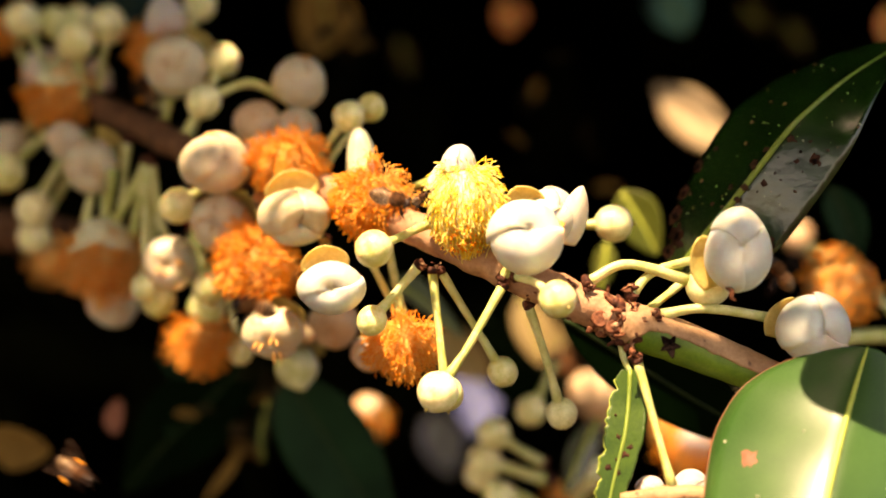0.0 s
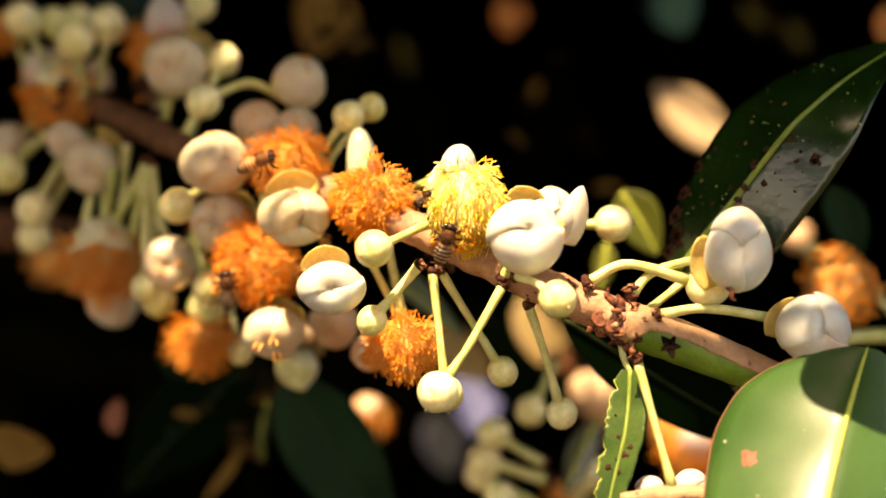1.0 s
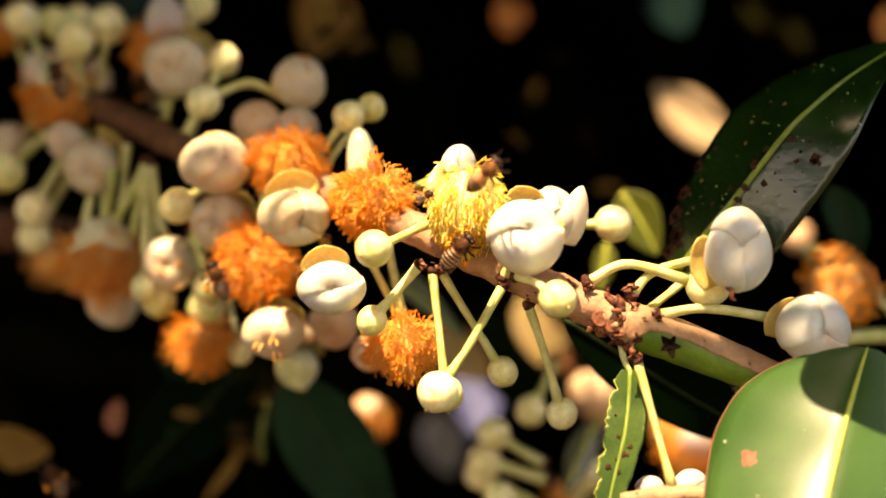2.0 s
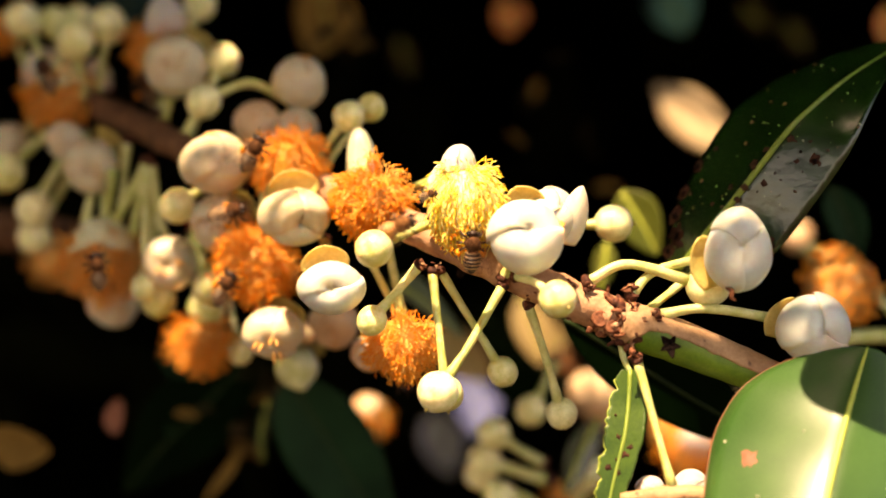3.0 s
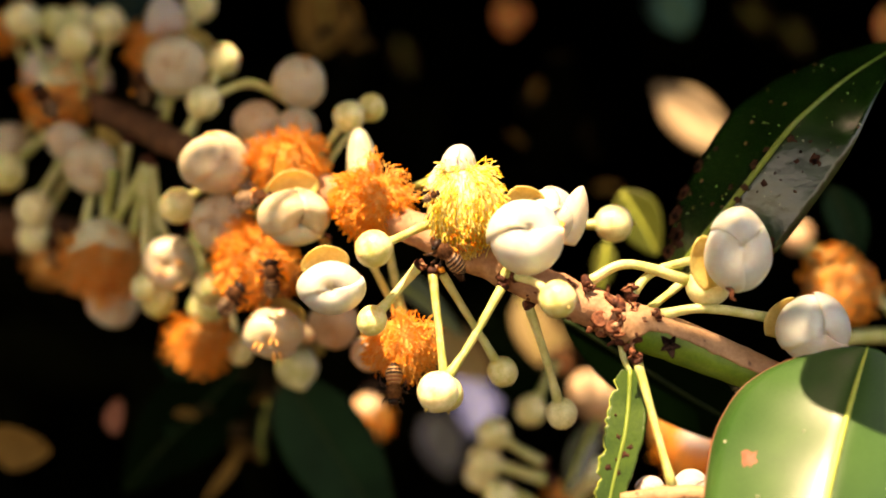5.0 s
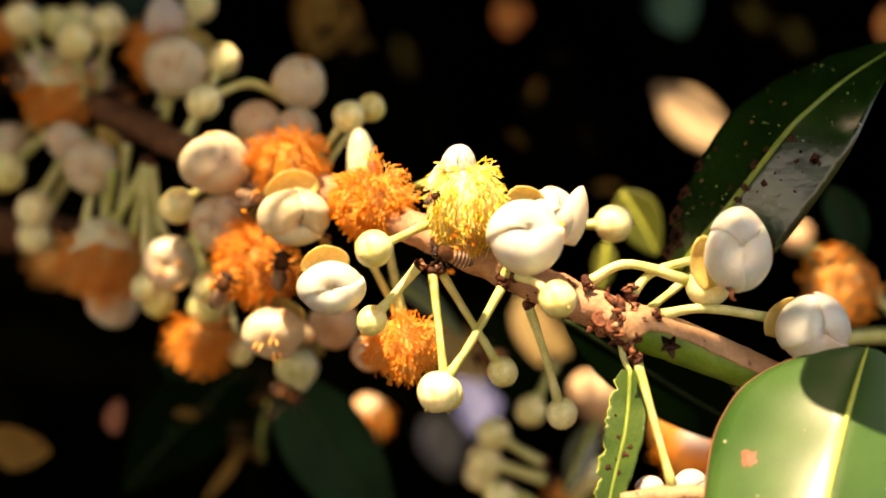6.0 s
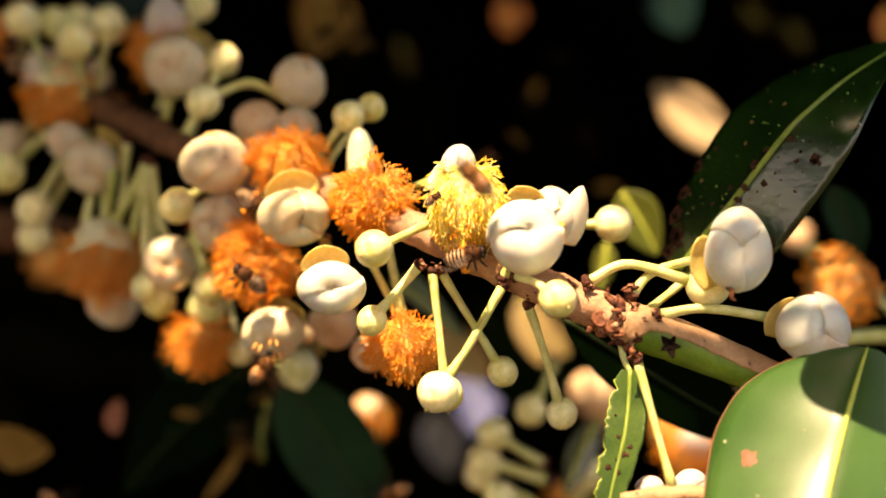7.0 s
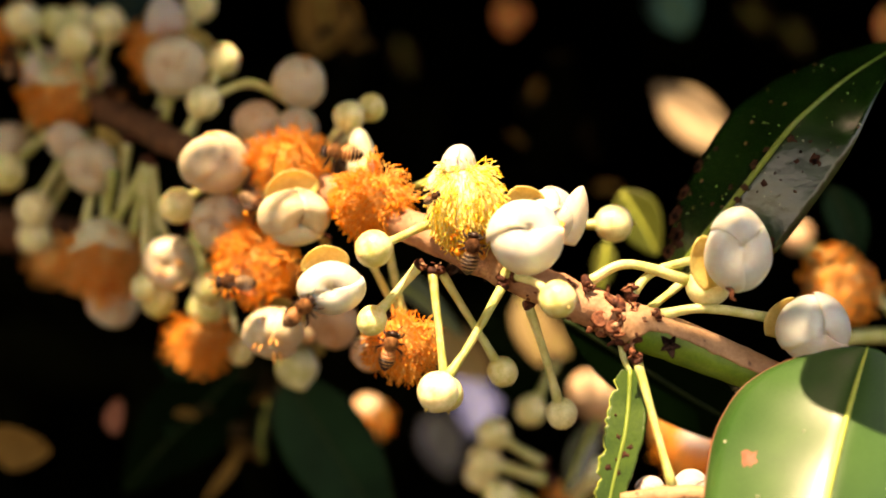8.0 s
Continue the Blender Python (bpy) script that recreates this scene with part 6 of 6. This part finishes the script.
    walk(ob, [
        (0.0, perch(P(-45.0, 0.0, -13.8), 170)),
        (0.1, perch(P(-55.3, 5.0, -23.1), 195)),
        (0.2, perch(P(-67.6, 15.0, -39.0), 215)),
        (0.5, perch(P(-78.2, 40.0, -81.8), 270)),
        (1.5, perch(P(-46.2, 100.0, -99.1), 340)),
        (2.2, perch(P(-22.5, 120.0, -77.2), 300)),
        (2.6, perch(P(-12.9, 100.0, -45.4), 290)),
        (3.0, perch(P(-10.9, 60.0, -33.2), 290)),
        (3.2, perch(P(-9.4, 10.0, -29.6), 290)),
        (3.5, perch(P(-9.3, 10.0, -31.4), 285)),
        (4.0, perch(P(-10.5, 10.0, -31.1), 275)),
        (4.5, perch(P(-11.3, 10.0, -31.7), 270)),
        (4.7, perch(P(-11.6, 10.0, -31.4), 270)),
        (5.2, perch(P(-12.9, 10.0, -34.5), 270)),
        (5.8, perch(P(-32.8, 40.0, -37.9), 300)),
        (6.2, perch(P(-44.9, 45.0, -35.3), 355)),
        (6.3, perch(P(-40.0, 45.0, -33.5), 360)),
        (6.4, perch(P(-20.9, 35.0, -32.9), 350)),
        (6.5, perch(P(-23.1, 35.0, -33.9), 425)),
        (6.7, perch(P(-52.1, 40.0, -37.2), 490)),
        (6.9, perch(P(-50.4, 40.0, -32.6), 440)),
        (7.2, perch(P(-31.6, 20.0, -29.5), 380)),
        (7.4, perch(P(-15.5, 10.0, -27.3), 400)),
        (7.6, perch(P(-15.0, 10.0, -26.4), 420)),
        (7.8, perch(P(-13.8, 10.0, -25.6), 430)),
        (8.0, perch(P(-13.2, 10.0, -25.0), 435)),
    ])
    ob = bees["wanderer"]
    flap(ob, ((0.0, 0.3), (2.4, 2.8)))
    walk(ob, [
        (0.0, perch(P(-92.2, 20.0, -55.1), -35)),
        (0.1, perch(P(-78.1, 20.0, -64.7), -30)),
        (0.3, perch(P(-51.3, 20.0, -87.3), -30)),
        (0.8, perch(P(-67.9, 40.0, -90.6), 50)),
        (1.5, perch(P(-88.7, 60.0, -84.9), 125)),
        (2.4, perch(P(-109.9, 60.0, -39.3), 100)),
        (2.7, perch(P(-97.5, 50.0, -17.7), 60)),
        (2.8, perch(P(-91.0, 45.0, -8.3), 90)),
        (3.2, perch(P(-89.8, 43.0, -5.7), 100)),
        (3.5, perch(P(-93.0, 43.0, -6.8), 120)),
        (4.0, perch(P(-96.9, 45.0, -4.3), 120)),
        (4.5, perch(P(-100.7, 48.0, -1.0), 110)),
        (4.7, perch(P(-103.8, 60.0, -0.8), 100)),
        (5.5, perch(P(-116.3, 120.0, -0.8), 90)),
        (8.0, perch(P(-120.4, 140.0, -0.9), 90)),
    ])
    ob = bees["high_feeder"]
    walk(ob, [
        (0.0, perch(P(-119.7, 150.0, 46.0), 60)),
        (1.2, perch(P(-108.5, 90.0, 44.1), 70)),
        (1.5, perch(P(-106.0, 75.0, 45.7), 90)),
        (2.8, perch(P(-108.2, 75.0, 46.9), 110)),
        (3.5, perch(P(-111.3, 75.0, 49.1), 130)),
        (4.0, perch(P(-102.3, 60.0, 33.6), 190)),
        (4.3, perch(P(-96.8, 50.0, 25.5), 215)),
        (4.5, perch(P(-95.3, 50.0, 23.4), 190)),
        (4.7, perch(P(-99.9, 55.0, 30.2), 150)),
        (5.5, perch(P(-113.4, 70.0, 45.0), 110)),
        (6.5, perch(P(-121.2, 85.0, 52.2), 100)),
        (7.0, perch(P(-120.9, 85.0, 54.1), 90)),
        (8.0, perch(P(-122.8, 90.0, 52.9), 80)),
    ])
    ob = bees["sleeper"]
    walk(ob, [
        (0.0, perch(P(-84.6, 100.0, 44.9), 120)),
        (2.8, perch(P(-84.9, 100.0, 45.7), 115)),
        (4.5, perch(P(-83.7, 90.0, 46.2), 100)),
        (6.5, perch(P(-94.2, 105.0, 42.8), 120)),
        (8.0, perch(P(-95.0, 105.0, 43.6), 130)),
    ])
    ob = bees["passer"]
    flap(ob, ((0.0, 1.0), (2.4, 4.0), (7.0, 7.5)))
    walk(ob, [
        (0.0, perch(P(84.7, 20.0, -6.5), 130)),
        (0.1, perch(P(78.4, 20.0, -4.1), 150)),
        (0.2, perch(P(72.7, 30.0, 3.0), 150)),
        (0.3, perch(P(62.4, 40.0, 10.4), 145)),
        (0.4, perch(P(50.8, 45.0, 19.2), 140)),
        (0.5, perch(P(47.4, 45.0, 24.5), 110)),
        (0.7, perch(P(49.6, 45.0, 47.4), 80)),
        (1.0, perch(P(58.5, 45.0, 82.9), 80)),
        (1.8, perch(P(31.9, 45.0, 103.6), 140)),
        (2.5, perch(P(45.2, 45.0, 74.0), 210)),
        (2.7, perch(P(50.4, 45.0, 40.0), 290)),
        (2.8, perch(P(55.4, 48.0, 25.6), 320)),
        (2.9, perch(P(84.4, 70.0, 27.7), 370)),
        (3.0, perch(P(106.0, 70.0, 43.4), 400)),
        (3.1, perch(P(113.7, 70.0, 77.4), 450)),
        (3.2, perch(P(32.8, 60.0, 97.3), 380)),
        (3.3, perch(P(-33.1, 45.0, 77.0), 290)),
        (3.4, perch(P(-17.6, 45.0, 64.0), 325)),
        (3.5, perch(P(9.7, 40.0, 54.3), 340)),
        (3.6, perch(P(37.9, 30.0, 46.1), 345)),
        (3.8, perch(P(88.5, 30.0, 43.3), 355)),
        (4.0, perch(P(138.8, 30.0, 41.8), 360)),
        (6.5, perch(P(160.4, 30.0, 34.6), 420)),
        (6.8, perch(P(146.0, 30.0, 37.5), 470)),
        (7.1, perch(P(120.7, 20.0, 43.1), 520)),
        (7.2, perch(P(96.7, 20.0, 44.6), 540)),
        (7.3, perch(P(72.7, 20.0, 53.7), 520)),
        (7.4, perch(P(51.6, 20.0, 70.6), 490)),
        (8.0, perch(P(30.5, 20.0, 104.5), 450)),
    ])
    ob = bees["tiny"]
    ob.scale = (0.45, 0.45, 0.45)
    tagged(ob, "tiny dark bee clinging to yellow stamens", "bee")
    walk(ob, [
        (0.0, perch(P(-5.6, -4.0, 12.0), 30)),
        (0.5, perch(P(-5.1, -5.0, 12.2), 30)),
        (1.5, perch(P(-4.6, -6.0, 12.5), 20)),
        (3.0, perch(P(-3.6, -7.0, 12.8), 10)),
        (3.5, perch(P(-3.1, -7.0, 13.2), 10)),
        (4.5, perch(P(-2.9, -7.0, 12.7), 20)),
        (6.0, perch(P(-2.7, -8.0, 11.9), 30)),
        (6.5, perch(P(-2.4, -8.0, 11.7), 35)),
        (8.0, perch(P(-2.7, -8.0, 12.0), 30)),
    ])
    ob = bees["shade_visitor"]
    flap(ob, ((5.6, 7.3),))
    walk(ob, [
        (0.0, perch(P(41.0, 200.0, -37.8), 100)),
        (4.5, perch(P(41.0, 200.0, -37.8), 100)),
        (5.6, perch(P(30.5, 140.0, -29.3), 130)),
        (5.8, perch(P(21.0, 100.0, -25.5), 160)),
        (6.2, perch(P(10.0, 60.0, -39.3), 200)),
        (6.4, perch(P(6.8, 45.0, -48.6), 180)),
        (6.5, perch(P(2.4, 45.0, -49.4), 150)),
        (6.7, perch(P(-3.5, 45.0, -53.0), 150)),
        (7.0, perch(P(-12.8, 60.0, -65.1), 200)),
        (7.3, perch(P(-27.9, 60.0, -81.8), 200)),
        (8.0, perch(P(-58.3, 60.0, -100.1), 200)),
    ])


motions()
